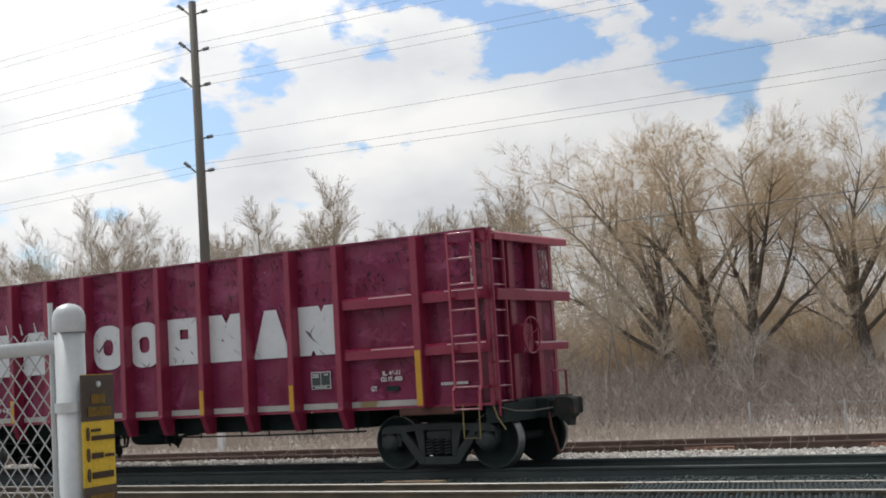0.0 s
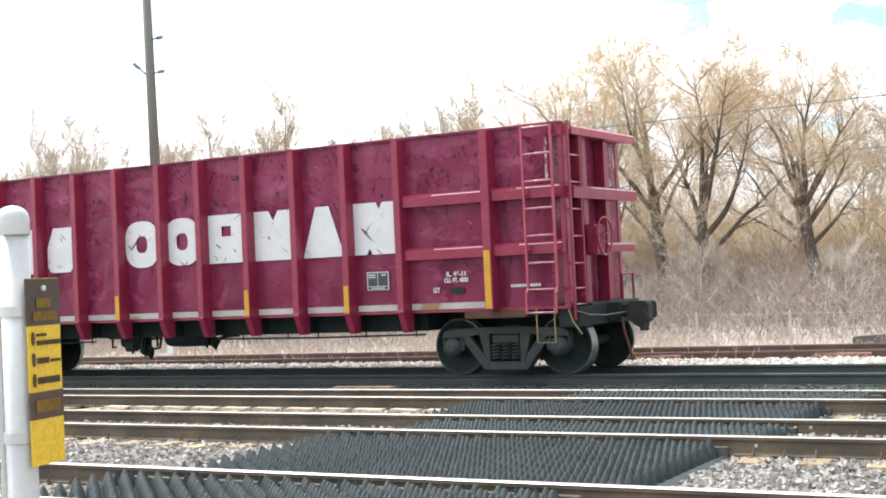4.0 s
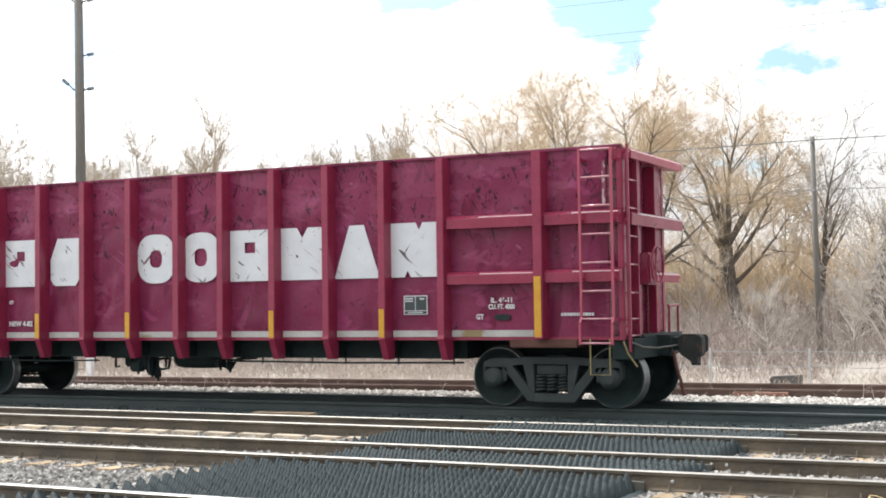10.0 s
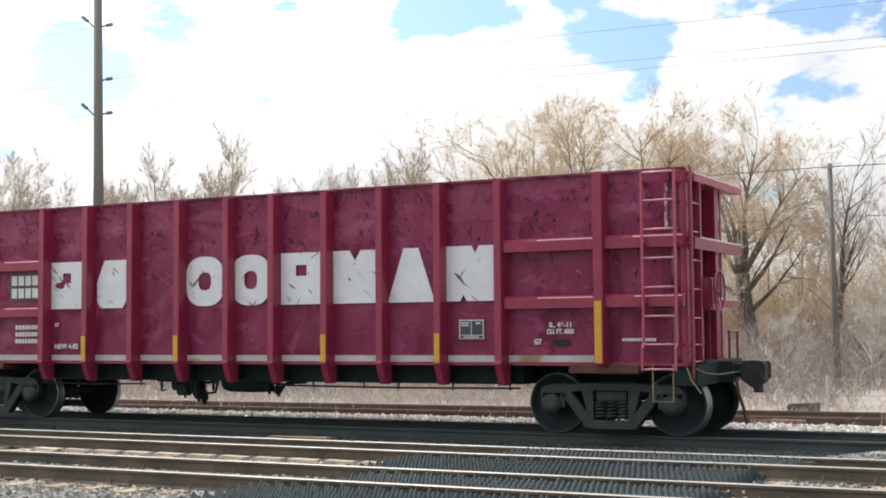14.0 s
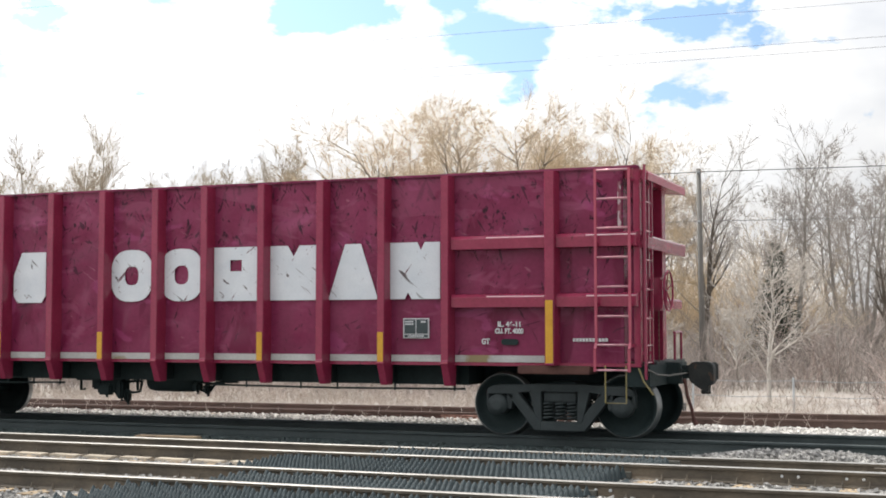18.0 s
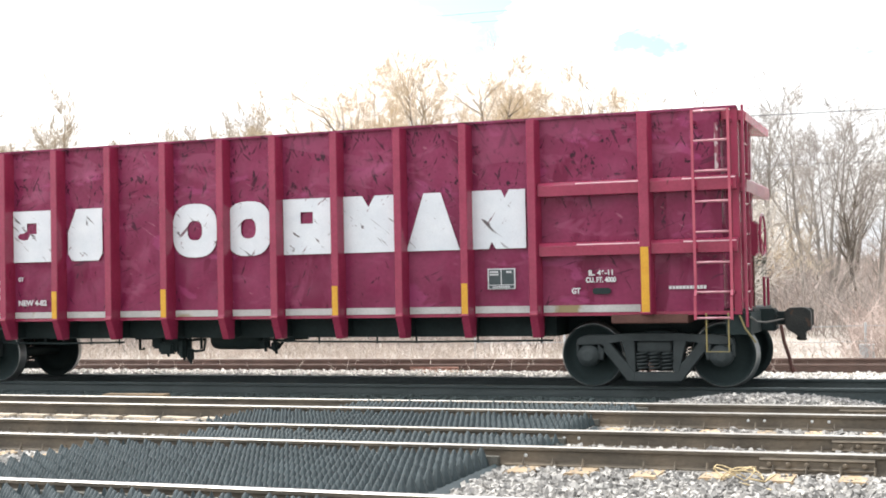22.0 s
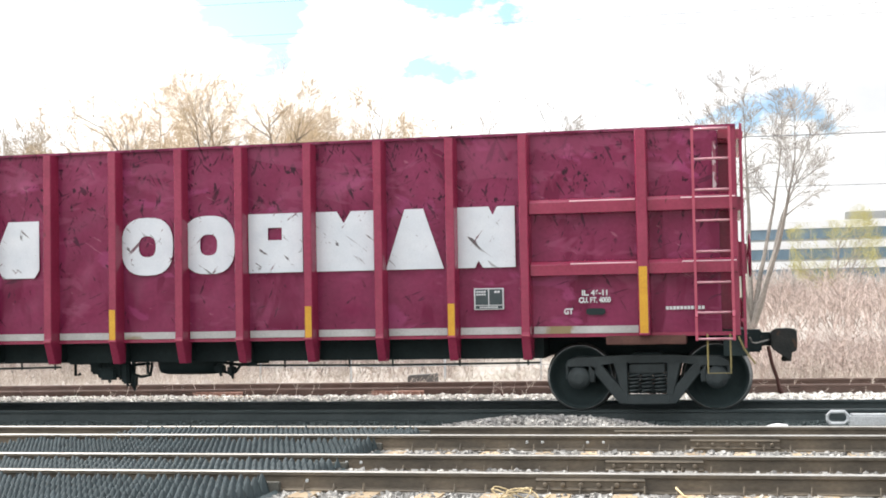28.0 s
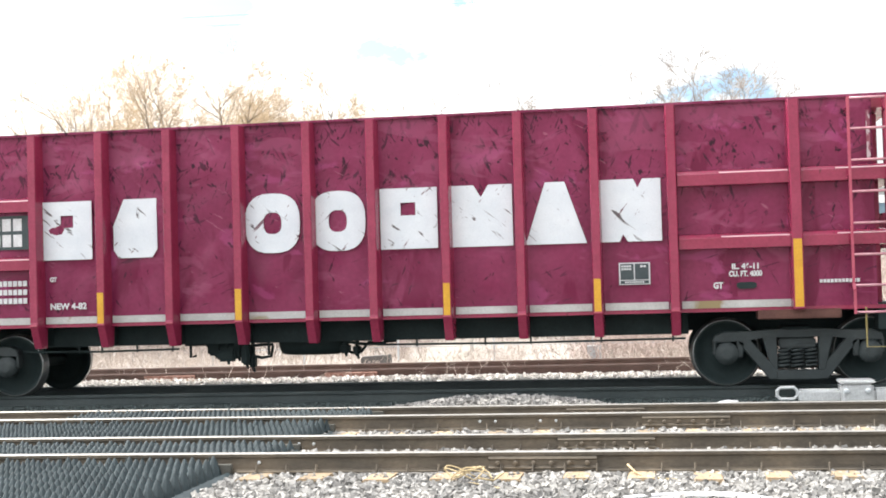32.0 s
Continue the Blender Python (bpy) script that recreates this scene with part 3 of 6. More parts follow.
def clips(t, y, z, side):
    """Rail clips and spike heads, one at each tie, stand up along the rail's foot."""
    bm = bmesh.new()
    x = -20.0
    while x < 5:
        if rng.random() < 0.8:
            tube(bm, [(x, side * 0.085, -RAIL_H), (x + 0.004, side * 0.062, -RAIL_H + 0.07)], 0.011, 5)
        x += 0.27
    o = part("clip_strip", bm, M_RAILSIDE, t, at=t.matrix_basis.inverted() @ pose(0, y, z))
    tagged(o, kind="stuff")


for t, y, z in ((track_1, Y_A, 0), (track_2, Y_B, 0), (track_2, Y_B + 1.5, -0.029), (track_3, Y_D, 0)):
    clips(t, y, z, -1)
    clips(t, y, z, 1)


# ---- rubber mats with pyramids ----
def mat_panel(label, x0, x1, y0, y1, base_z, top_z, step=0.118):
    t = thing("rubber_mat", label, "rubber mat", group="rubber mats across the tracks", at=pose(x0, y0, base_z))
    n_pan = max(1, round((x1 - x0) / 1.08))
    w = (x1 - x0) / n_pan
    for k in range(n_pan):
        box_part("base_panel", t, M_RUBBER, (k * w + 0.004, (k + 1) * w - 0.004, 0, y1 - y0, -0.12, 0.0))
    bm = bmesh.new()
    hgt = top_z - base_z
    nx, ny = int((x1 - x0) / step), max(1, int(round((y1 - y0) / (step * 0.5))))
    sy = (y1 - y0) / ny
    n_c = 8
    for j in range(ny):
        for i in range(nx - j % 2):      # rows set off by half a step, as moulded
            cx, cy = (i + 0.5 + 0.5 * (j % 2)) * (x1 - x0) / nx + rng.uniform(-.003, .003), (j + 0.5) * sy + rng.uniform(-.003, .003)
            h_ = hgt * rng.uniform(0.93, 1.05)
            a = step * 0.38
            rings = [[bm.verts.new((cx + rr * a * math.cos(q * 2 * math.pi / n_c + 0.4), cy + rr * a * math.sin(q * 2 * math.pi / n_c + 0.4), zz * h_)) for q in range(n_c)] for rr, zz in ((1.0, 0.0), (0.84, 0.26), (0.54, 0.62), (0.28, 0.87), (0.08, 1.0))]
            bm.faces.new(rings[-1])
            for ra, rb in zip(rings, rings[1:]):
                for k in range(n_c):
                    bm.faces.new((ra[k], ra[(k + 1) % n_c], rb[(k + 1) % n_c], rb[k]))
    tagged(part("pyramid_field", bm, M_RUBBER, t, "staggered rows of black rubber pyramids"), kind="stuff")
    # dusty flange along the far rail, stiffened by small triangular teeth
    box_part("flange", t, M_FLANGE, (0.0, x1 - x0 + 0.05, y1 - y0 - 0.015, y1 - y0 + 0.055, -0.10, hgt * 0.55), "dusty grey rubber flange", bevel=0.006)
    bm = bmesh.new()
    x = 0.08
    while x < x1 - x0:
        v = [bm.verts.new(p) for p in ((x - 0.045, y1 - y0 - 0.016, hgt * 0.20), (x + 0.045, y1 - y0 - 0.016, hgt * 0.20), (x, y1 - y0 - 0.016, hgt * 0.98), (x, y1 - y0 - 0.085, hgt * 0.20), (x, y1 - y0 + 0.03, hgt * 0.56))]
        for f in ((0, 2, 3), (2, 1, 3), (0, 3, 1), (0, 4, 2), (2, 4, 1), (0, 1, 4)):
            bm.faces.new([v[q] for q in f])
        x += 0.155
    tagged(part("toothed_edge", bm, M_RUBBER, t), kind="stuff")
    bm = bmesh.new()
    prism(bm, [(0, -0.12), (0, 0.0), (0.02, 0.03), (0.10, -0.02), (0.14, -0.12)], "y", 0.0, y1 - y0)
    part("end_ramp", bm, M_RUBBER, t, at=pose(x1 - x0, 0, 0))
    return t


mat_panel("black rubber mat of pyramids between polished rails", -8.40, -4.00, Y_A - 1.40, Y_A - 0.10, -0.15, -0.010, 0.185)
mat_panel("wide black rubber mat of tall pyramids between two tracks", -8.05, -3.80, Y_A + 0.10, Y_B - 0.10, -0.185, -0.012, 0.185)
mat_panel("narrow black rubber mat of pyramids inside the track", -7.60, -3.60, Y_B + 0.10, Y_B + 1.40, -0.18, -0.045, 0.185)
mat_panel("black rubber mat of pyramids between middle tracks", -7.95, -3.65, Y_B + 1.62, Y_D - 0.10, -0.185, -0.012, 0.185)
mat_panel("low black rubber mat of pyramids inside the far track", -7.20, -3.42, Y_D + 0.10, Y_D + 1.40, -0.17, -0.045, 0.185)


# ---- the gondola car ----
YC = Y_T + 0.755
car = thing("gondola_car", "maroon steel gondola freight car with scuffed white shapes on its side", "freight car", at=pose(-11.181, YC, 0))
X_L, X_R, XM = -12.91, 1.20, -5.855
W_L, W_R = -12.68, 0.97                          # end walls, set back behind the corner posts
Z_FLOOR, Z_TOP = 1.00, 3.62
RIBS = [0, -1.52, -2.495, -3.47, -4.445, -5.42]
RIBS = RIBS + [2 * XM - r for r in reversed(RIBS)]
SIDE, RIB_Y = 1.262, 1.49

# side sheets are bays between the ribs, gently dented
for sgn in (-1, 1):
    edges = [W_R] + RIBS + [W_L]
    for a, b in zip(edges, edges[1:]):
        bm = bmesh.new()
        n_u, n_v = 14, 28
        lay = []
        for off in (0.0, 0.022):
            rows_ = []
            for i in range(n_u + 1):
                for j in range(n_v + 1):
                    u, v = i / n_u, j / n_v
                    x, z = b + (a - b) * u, Z_FLOOR + (Z_TOP - Z_FLOOR) * v
                    k = min(1, 6 * u, 6 * (1 - u)) * min(1, 5 * v, 5 * (1 - v))
                    d = 0.036 * k * noise.noise(Vector((x * 1.6, sgn * 3, z * 1.5))) + 0.030 * k * noise.noise(Vector((x * 4.1, sgn * 7, z * 3.7))) + 0.012 * k * noise.noise(Vector((x * 8.3, sgn * 5, z * 7.1)))
                    rows_.append(bm.verts.new((x, sgn * (SIDE - off + (d if off == 0 else d * 0.9)), z)))
            lay.append(rows_)
        for q, rows_ in enumerate(lay):
            for i in range(n_u):
                for j in range(n_v):
                    f = [rows_[i * (n_v + 1) + j], rows_[(i + 1) * (n_v + 1) + j], rows_[(i + 1) * (n_v + 1) + j + 1], rows_[i * (n_v + 1) + j + 1]]
                    bm.faces.new(f if q == 0 else f[::-1])
        part("side_panel", bm, M_RED, car, smooth=True)
    for i, x in enumerate(RIBS):
        w = 0.082 if i in (0, len(RIBS) - 1) else 0.068
        bm = bmesh.new()
        # hat section stake, its foot tapering inwards under the floor
        lv = [(Z_TOP - 0.01, RIB_Y - 0.012), (1.04, RIB_Y), (1.0, RIB_Y + 0.012)] + ([(0.68, RIB_Y - 0.13)] if 0 < i < len(RIBS) - 1 else [(0.98, RIB_Y)])
        rings = []
        for z, yo in lv:
            wb = w * (1.12 if z > 1.0 else 0.92 if z < 0.9 else 1.12)
            rings.append([bm.verts.new((x + dx, sgn * y, z)) for dx, y in ((-wb, SIDE - 0.05), (-w * 0.84, yo - 0.012), (-w * 0.72, yo), (w * 0.72, yo), (w * 0.84, yo - 0.012), (wb, SIDE - 0.05))])
        for a, b in zip(rings, rings[1:]):
            for k in range(6):
                bm.faces.new((a[k], a[(k + 1) % 6], b[(k + 1) % 6], b[k]))
        bm.faces.new(rings[0])
        bm.faces.new(rings[-1][::-1])
        part("stake", bm, M_RIB, car, "upright hat-section side stake" if sgn < 0 else "")
        if 0 < i < len(RIBS) - 1:
            box_part("stake_lip", car, M_PINK, (x - w * 0.8, x + w * 0.8, sgn * (RIB_Y + 0.014) - 0.006, sgn * (RIB_Y + 0.014) + 0.006, 0.99, 1.012))
        if i in (2, 4, 7, 9):
            box_part("yellow_reflector", car, M_YELLOW, (x - 0.044, x + 0.044, sgn * (RIB_Y + 0.004) - 0.004, sgn * (RIB_Y + 0.004) + 0.004, 1.012, 1.43), "yellow reflective strip")
        if i in (0, 11):
            box_part("yellow_reflector", car, M_YELLOW, (x - 0.052, x + 0.052, sgn * (RIB_Y + 0.004) - 0.004, sgn * (RIB_Y + 0.004) + 0.004, 1.012, 1.86), "tall yellow reflective strip")
    # horizontal stiffeners in the end bays
    e_r, e_l = (X_R, X_L) if sgn < 0 else (W_R - 0.06, W_L + 0.06)
    for a, b in ((e_r - 0.02, 0.075), (-0.075, -1.45), (-10.26, -11.635), (-11.785, e_l + 0.02)):
        for z0, z1 in ((2.562, 2.778), (1.758, 1.966)):
            bm = bmesh.new()
            prism(bm, [(sgn * (SIDE - 0.03), z0), (sgn * (SIDE + 0.15), z0 + 0.012), (sgn * (SIDE + 0.155), z1 - 0.066), (sgn * (SIDE + 0.152), z1 - 0.062), (sgn * (SIDE + 0.116), z1 - 0.026), (sgn * (SIDE + 0.10), z1 - 0.018), (sgn * (SIDE - 0.03), z1)], "x", b, a)
            stf = part("stiffener", bm, M_RIB, car, smooth=False)
            # thin pale strip drawn along the bevel as the sun's glint
            bm = bmesh.new()
            prism(bm, [(sgn * (SIDE + 0.150), z1 - 0.054), (sgn * (SIDE + 0.1365), z1 - 0.0415), (sgn * (SIDE + 0.135), z1 - 0.049), (sgn * (SIDE + 0.147), z1 - 0.060)], "x", a - 0.62 * (a - b), a - 0.01)
            part("glint_strip", bm, M_GLINT, stf, "pale strip painted as a sun glint")
    # stripes along the sill
    for a, b in zip(RIBS, RIBS[1:]):
        x0, x1 = b + 0.085, a - 0.085
        box_part("sill_stripe", car, M_STRIPE, (x0, x1, sgn * (SIDE + 0.022) - 0.005, sgn * (SIDE + 0.022) + 0.005, 1.014, 1.108), "dirty white sill stripe")
    box_part("side_sill", car, M_RIB, (e_l, e_r, sgn * (SIDE - 0.01) - 0.028, sgn * (SIDE - 0.01) + 0.028, 0.965, 1.012))
    box_part("top_rail", car, M_RED, (e_l, e_r, sgn * (SIDE + 0.005) - 0.05, sgn * (SIDE + 0.005) + 0.05, Z_TOP - 0.004, Z_TOP + 0.035), bevel=0.01)

# floor, ends
box_part("floor_plate", car, M_RUSTY, (W_L + 0.03, W_R - 0.03, -SIDE + 0.035, SIDE - 0.035, 0.97, 1.03))
for xe, s, xw in ((X_R, 1, W_R), (X_L, -1, W_L)):
    box_part("end_wall", car, M_RED, (min(xw, xw - s * 0.03), max(xw, xw - s * 0.03), -SIDE + 0.03, SIDE - 0.03, 1.03, Z_TOP + 0.02))
    for y, xp in ((-1.21, xe), (1.235, xw + s * 0.012)):
        box_part("corner_post", car, M_RIB, (min(xp - s * 0.09, xp), max(xp - s * 0.09, xp), y - 0.06, y + 0.06, 0.98, Z_TOP + 0.02), bevel=0.01)
    for y in (-0.42, 0.42):
        box_part("end_post", car, M_RIB, (min(xw + s * 0.002, xe - s * 0.06), max(xw + s * 0.002, xe - s * 0.06), y - 0.09, y + 0.09, 1.0, Z_TOP - 0.14), bevel=0.01)
    for z0, z1, dep, ya, yb in ((3.47, 3.63, 0.085, -1.14, 1.28), (2.55, 2.76, 0.075, -1.14, 1.30), (1.76, 1.93, 0.03, 0.10, 1.22)):
        bm = bmesh.new()
        prism(bm, [(xw + s * 0.004, z0 + 0.03), (xe + s * dep, z0), (xe + s * (dep + 0.01), z1 - 0.06), (xe + s * (dep - 0.02), z1 - 0.03), (xw + s * 0.004, z1)], "y", ya, yb)
        part("end_beam", bm, M_PINK if z0 > 3 else M_RIB, car)
    box_part("end_sill", car, M_BLACK, (min(xe - s * 0.22, xe + s * 0.10), max(xe - s * 0.22, xe + s * 0.10), -1.2, 1.2, 0.70, 0.98))
    box_part("platform", car, M_TRUCK, (min(xw, xe + s * 0.08), max(xw, xe + s * 0.08), -0.7, 1.15, 0.985, 1.02))
    # draft gear, coupler, its knuckle and cut lever
    bm = bmesh.new()
    bx(bm, min(xe, xe + s * 0.29), max(xe, xe + s * 0.29), -0.17, 0.17, 0.70, 1.0, bevel=0.02)
    cp = part("coupler", bm, M_BLACK, car, "black knuckle coupler")
    bm = bmesh.new()
    bx(bm, min(xe + s * 0.27, xe + s * 0.49), max(xe + s * 0.27, xe + s * 0.49), -0.09, 0.09, 0.78, 0.96, bevel=0.02)
    part("shank", bm, M_BLACK, cp)
    bm = bmesh.new()
    prism(bm, [(xe + s * u, w) for u, w in ((0.40, 0.95), (0.46, 1.01), (0.66, 1.015), (0.735, 0.985), (0.75, 0.95), (0.75, 0.74), (0.73, 0.70), (0.66, 0.695), (0.68, 0.60), (0.64, 0.575), (0.52, 0.69), (0.42, 0.74))], "y", -0.20, 0.03)
    bmesh.ops.bevel(bm, geom=bm.edges[:], offset=0.014, segments=2, affect="EDGES")
    part("coupler_head", bm, M_COUPLER, cp, "grimy cast coupler head")
    bm = bmesh.new()
    prism(bm, [(xe + s * u, w) for u, w in ((0.48, -0.02), (0.60, -0.03), (0.70, 0.02), (0.77, 0.07), (0.76, 0.15), (0.68, 0.20), (0.52, 0.17))], "z", 0.745, 1.0)
    bmesh.ops.bevel(bm, geom=bm.edges[:], offset=0.022, segments=2, affect="EDGES")
    part("knuckle", bm, M_COUPLER, cp)
    bm = bmesh.new()
    tube(bm, [(xe + s * 0.60, -0.02, 0.76), (xe + s * 0.60, -0.02, 0.63), (xe + s * 0.585, -0.02, 0.58)], 0.045, 10)
    bx(bm, min(xe + s * 0.55, xe + s * 0.68), max(xe + s * 0.55, xe + s * 0.68), -0.05, 0.02, 0.565, 0.60, bevel=0.008)
    part("lock_lifter", bm, M_COUPLER, cp)
    for dz in (0.80, 0.90):
        bm = bmesh.new()
        tube(bm, [(xe + s * 0.30, -0.19, dz), (xe + s * 0.30, -0.15, dz)], 0.02, 6)
        part("rivet", bm, M_COUPLER, cp)
    bm = bmesh.new()
    tube(bm, [(xe + s * 0.37, -0.28, 0.78), (xe + s * 0.41, -0.30, 0.55), (xe + s * 0.47, -0.30, 0.36), (xe + s * 0.50, -0.30, 0.20)], 0.024, 8)
    tube(bm, [(xe + s * 0.50, -0.30, 0.22), (xe + s * 0.53, -0.30, 0.15)], 0.035, 8)
    part("brake_hose", bm, M_RUSTY, car, "hanging rubber brake hose")
    bm = bmesh.new()
    tube(bm, [(xe + s * 0.11, -1.30, 0.93), (xe + s * 0.14, -0.95, 0.86), (xe + s * 0.20, -0.5, 0.83), (xe + s * 0.39, -0.12, 0.86)], 0.012, 6)
    part("cut_lever", bm, M_POLE, car, "thin steel uncoupling lever")
    bm = bmesh.new()
    tube(bm, [(xe - s * 0.03, -1.28, 0.95), (xe + s * 0.04, -1.30, 0.78), (xe + s * 0.17, -1.30, 0.60)], 0.013, 6)
    part("cut_lever_handle", bm, M_DULLYEL, car, "dull yellow lever handle")

# side and end ladders with their lower steps
def ladder(name, pts_l, pts_r, zs, material, r=0.017):
    bm = bmesh.new()
    for pts in (pts_l, pts_r):
        for p, q in zip(pts, pts[1:]):
            tube(bm, [p, q], 0.024, 4)
    lad = part(name, bm, material, car, "pink-faded red steel ladder")
    def at_z(pts, z):
        for p, q in zip(pts, pts[1:]):
            if min(p[2], q[2]) - 1e-4 <= z <= max(p[2], q[2]) + 1e-4:
                k = (z - p[2]) / (q[2] - p[2])
                return Vector(p).lerp(Vector(q), k)
        return Vector(pts[0])
    for z in zs:
        bm = bmesh.new()
        tube(bm, [at_z(pts_l, z), at_z(pts_r, z)], r, 6)
        part("rung", bm, M_RUNG, lad, smooth=True)
    return lad


for s, xa, xb, xe in ((1, 0.655, 1.115, X_R), (-1, 2 * XM - 0.655, 2 * XM - 1.115, X_L)):
    for sg in (-1,):
        y = sg * (RIB_Y + 0.015)
        ladder("side_ladder", [(xa, y, 3.60), (xa, y, 1.28), (xa, y + sg * 0.07, 1.20), (xa, y + sg * 0.07, 0.91)],
               [(xb, y, 3.60), (xb, y, 1.28), (xb, y + sg * 0.07, 1.20), (xb, y + sg * 0.07, 0.91)], [3.58, 3.20, 2.81, 2.42, 2.03, 1.64, 1.26, 0.93], M_PINK)
        bm = bmesh.new()
        y2 = sg * (RIB_Y + 0.05)
        xc0, xc1 = xa + s * 0.13, xb - s * 0.05
        tube(bm, [(xc0, y2, 0.99), (xc0, y2, 0.50), (xc1, y2, 0.50), (xc1, y2, 0.99)], 0.012, 6)
        part("sill_step", bm, M_DULLYEL, car, "dull yellow bent sill step")
        for z in (3.45, 2.6, 1.8, 1.25):
            for xx in (xa, xb):
                box_part("ladder_bracket", car, M_RIB, (xx - 0.02, xx + 0.02, min(sg * SIDE, y), max(sg * SIDE, y), z - 0.02, z + 0.02))
    xq = xe + s * 0.06
    ladder("end_ladder", [(xq, -1.24, 3.66), (xq, -1.24, 0.80)], [(xq, -0.86, 3.60), (xq, -0.86, 1.0)], [3.56, 3.17, 2.78, 2.39, 2.0, 1.61, 1.25, 1.02], M_RIB, 0.014)
    for z in (3.5, 2.62, 1.15):
        for yy in (-1.24, -0.86):
            box_part("ladder_bracket", car, M_RIB, (min(xe + s * 0.01, xq), max(xe + s * 0.01, xq), yy - 0.018, yy + 0.018, z - 0.02, z + 0.02))

# hand brake on the right-hand end, with chain and small railing
bm = bmesh.new()
tube(bm, [(X_R + 0.16, 0.28 * math.cos(k * math.pi / 12) - 0.28, 2.0 + 0.28 * math.sin(k * math.pi / 12)) for k in range(25)], 0.016, 6)
for k in range(5):
    a = k * 2 * math.pi / 5 + 0.4
    tube(bm, [(X_R + 0.13, -0.28, 2.0), (X_R + 0.16, 0.27 * math.cos(a) - 0.28, 2.0 + 0.27 * math.sin(a))], 0.010, 5)
part("brake_wheel", bm, M_RIB, car, "red spoked hand brake wheel")
box_part("brake_housing", car, M_RIB, (X_R - 0.05, X_R + 0.12, -0.52, -0.14, 1.72, 2.18), bevel=0.03)
bm = bmesh.new()
for k in range(20):
    z = 1.72 - 0.035 * k
    tube(bm, [(X_R + 0.05, -0.42 + (0.012 if k % 2 else -0.012), z), (X_R + 0.05, -0.42 - (0.012 if k % 2 else -0.012), z - 0.04)], 0.010, 5)
part("brake_chain", bm, M_RUSTY, car)
for yy in (0.55, 1.0):
    bm = bmesh.new()
    tube(bm, [(X_R + 0.06, yy, 1.02), (X_R + 0.06, yy, 1.42)], 0.02, 6)
    part("grab_iron", bm, M_RIB, car)
bm = bmesh.new()
tube(bm, [(X_R + 0.06, 0.5, 1.42), (X_R + 0.06, 1.05, 1.42)], 0.018, 6)
part("grab_iron", bm, M_RIB, car)
# flaking white patches at the corners
box_part("worn_patch", car, M_WORNWHITE, (W_R + 0.0025, W_R + 0.0055, 0.86, 1.16, 2.80, 3.42), "flaking white paint patch")
box_part("worn_patch", car, M_WORNWHITE, (0.90, 0.945, -SIDE - 0.006, -SIDE - 0.003, 2.85, 3.45), "flaking white paint patch")

# underframe
box_part("centre_sill", car, M_BLACK, (X_L + 0.1, X_R - 0.1, -0.33, 0.33, 0.70, 0.97))
box_part("floor_tub", car, M_BLACK, (-10.35, -1.36, -0.95, 0.95, 0.68, 0.968))
for x in RIBS[1:-1]:
    bm = bmesh.new()
    prism(bm, [(-1.36, 0.985), (-1.30, 0.70), (1.30, 0.70), (1.36, 0.985)], "x", x - 0.02, x + 0.02)
    part("cross_bearer", bm, M_BLACK, car)
for x, r, ln, z, y in ((-6.50, 0.175, 0.95, 0.66, -0.55), (-7.62, 0.12, 0.42, 0.60, -0.60)):
    bm = bmesh.new()
    prof_ = [(x - ln / 2, r * 0.45), (x - ln / 2 + 0.04, r * 0.9), (x - ln / 2 + 0.12, r), (x, r * 1.03), (x + ln / 2 - 0.12, r), (x + ln / 2 - 0.04, r * 0.85), (x + ln / 2, r * 0.4)]
    rings = [[bm.verts.new((px, y + rr * math.cos(k * math.pi / 8), z + rr * math.sin(k * math.pi / 8))) for k in range(16)] for px, rr in prof_]
    for ra_, rb_ in zip(rings, rings[1:]):
        for k in range(16):
            bm.faces.new((ra_[k], ra_[(k + 1) % 16], rb_[(k + 1) % 16], rb_[k]))
    bm.faces.new(rings[0])
    bm.faces.new(rings[-1][::-1])
    part("air_reservoir", bm, M_BLACK, car, "grimy black brake cylinder", smooth=True)
for x, y, w, z0, z1 in ((-7.90, -0.62, 0.10, 0.50, 0.72), (-7.70, -0.70, 0.13, 0.42, 0.60), (-7.44, -0.66, 0.06, 0.36, 0.66), (-7.36, -0.60, 0.04, 0.30, 0.50), (-7.56, -0.64, 0.07, 0.46, 0.74), (-6.02, -0.66, 0.07, 0.50, 0.64), (-5.86, -0.62, 0.05, 0.46, 0.62)):
    bm = bmesh.new()
    bx(bm, x - w, x + w, y - 0.08, y + 0.08, z0, z1, bevel=0.03)
    tube(bm, [(x, y, z0 + 0.02), (x + 0.02, y, z0 - 0.04)], 0.022, 6)
    tube(bm, [(x, y, z1 - 0.02), (x, y, 0.80)], 0.03, 6)
    part("brake_valve", bm, M_BLACK, car, smooth=False)
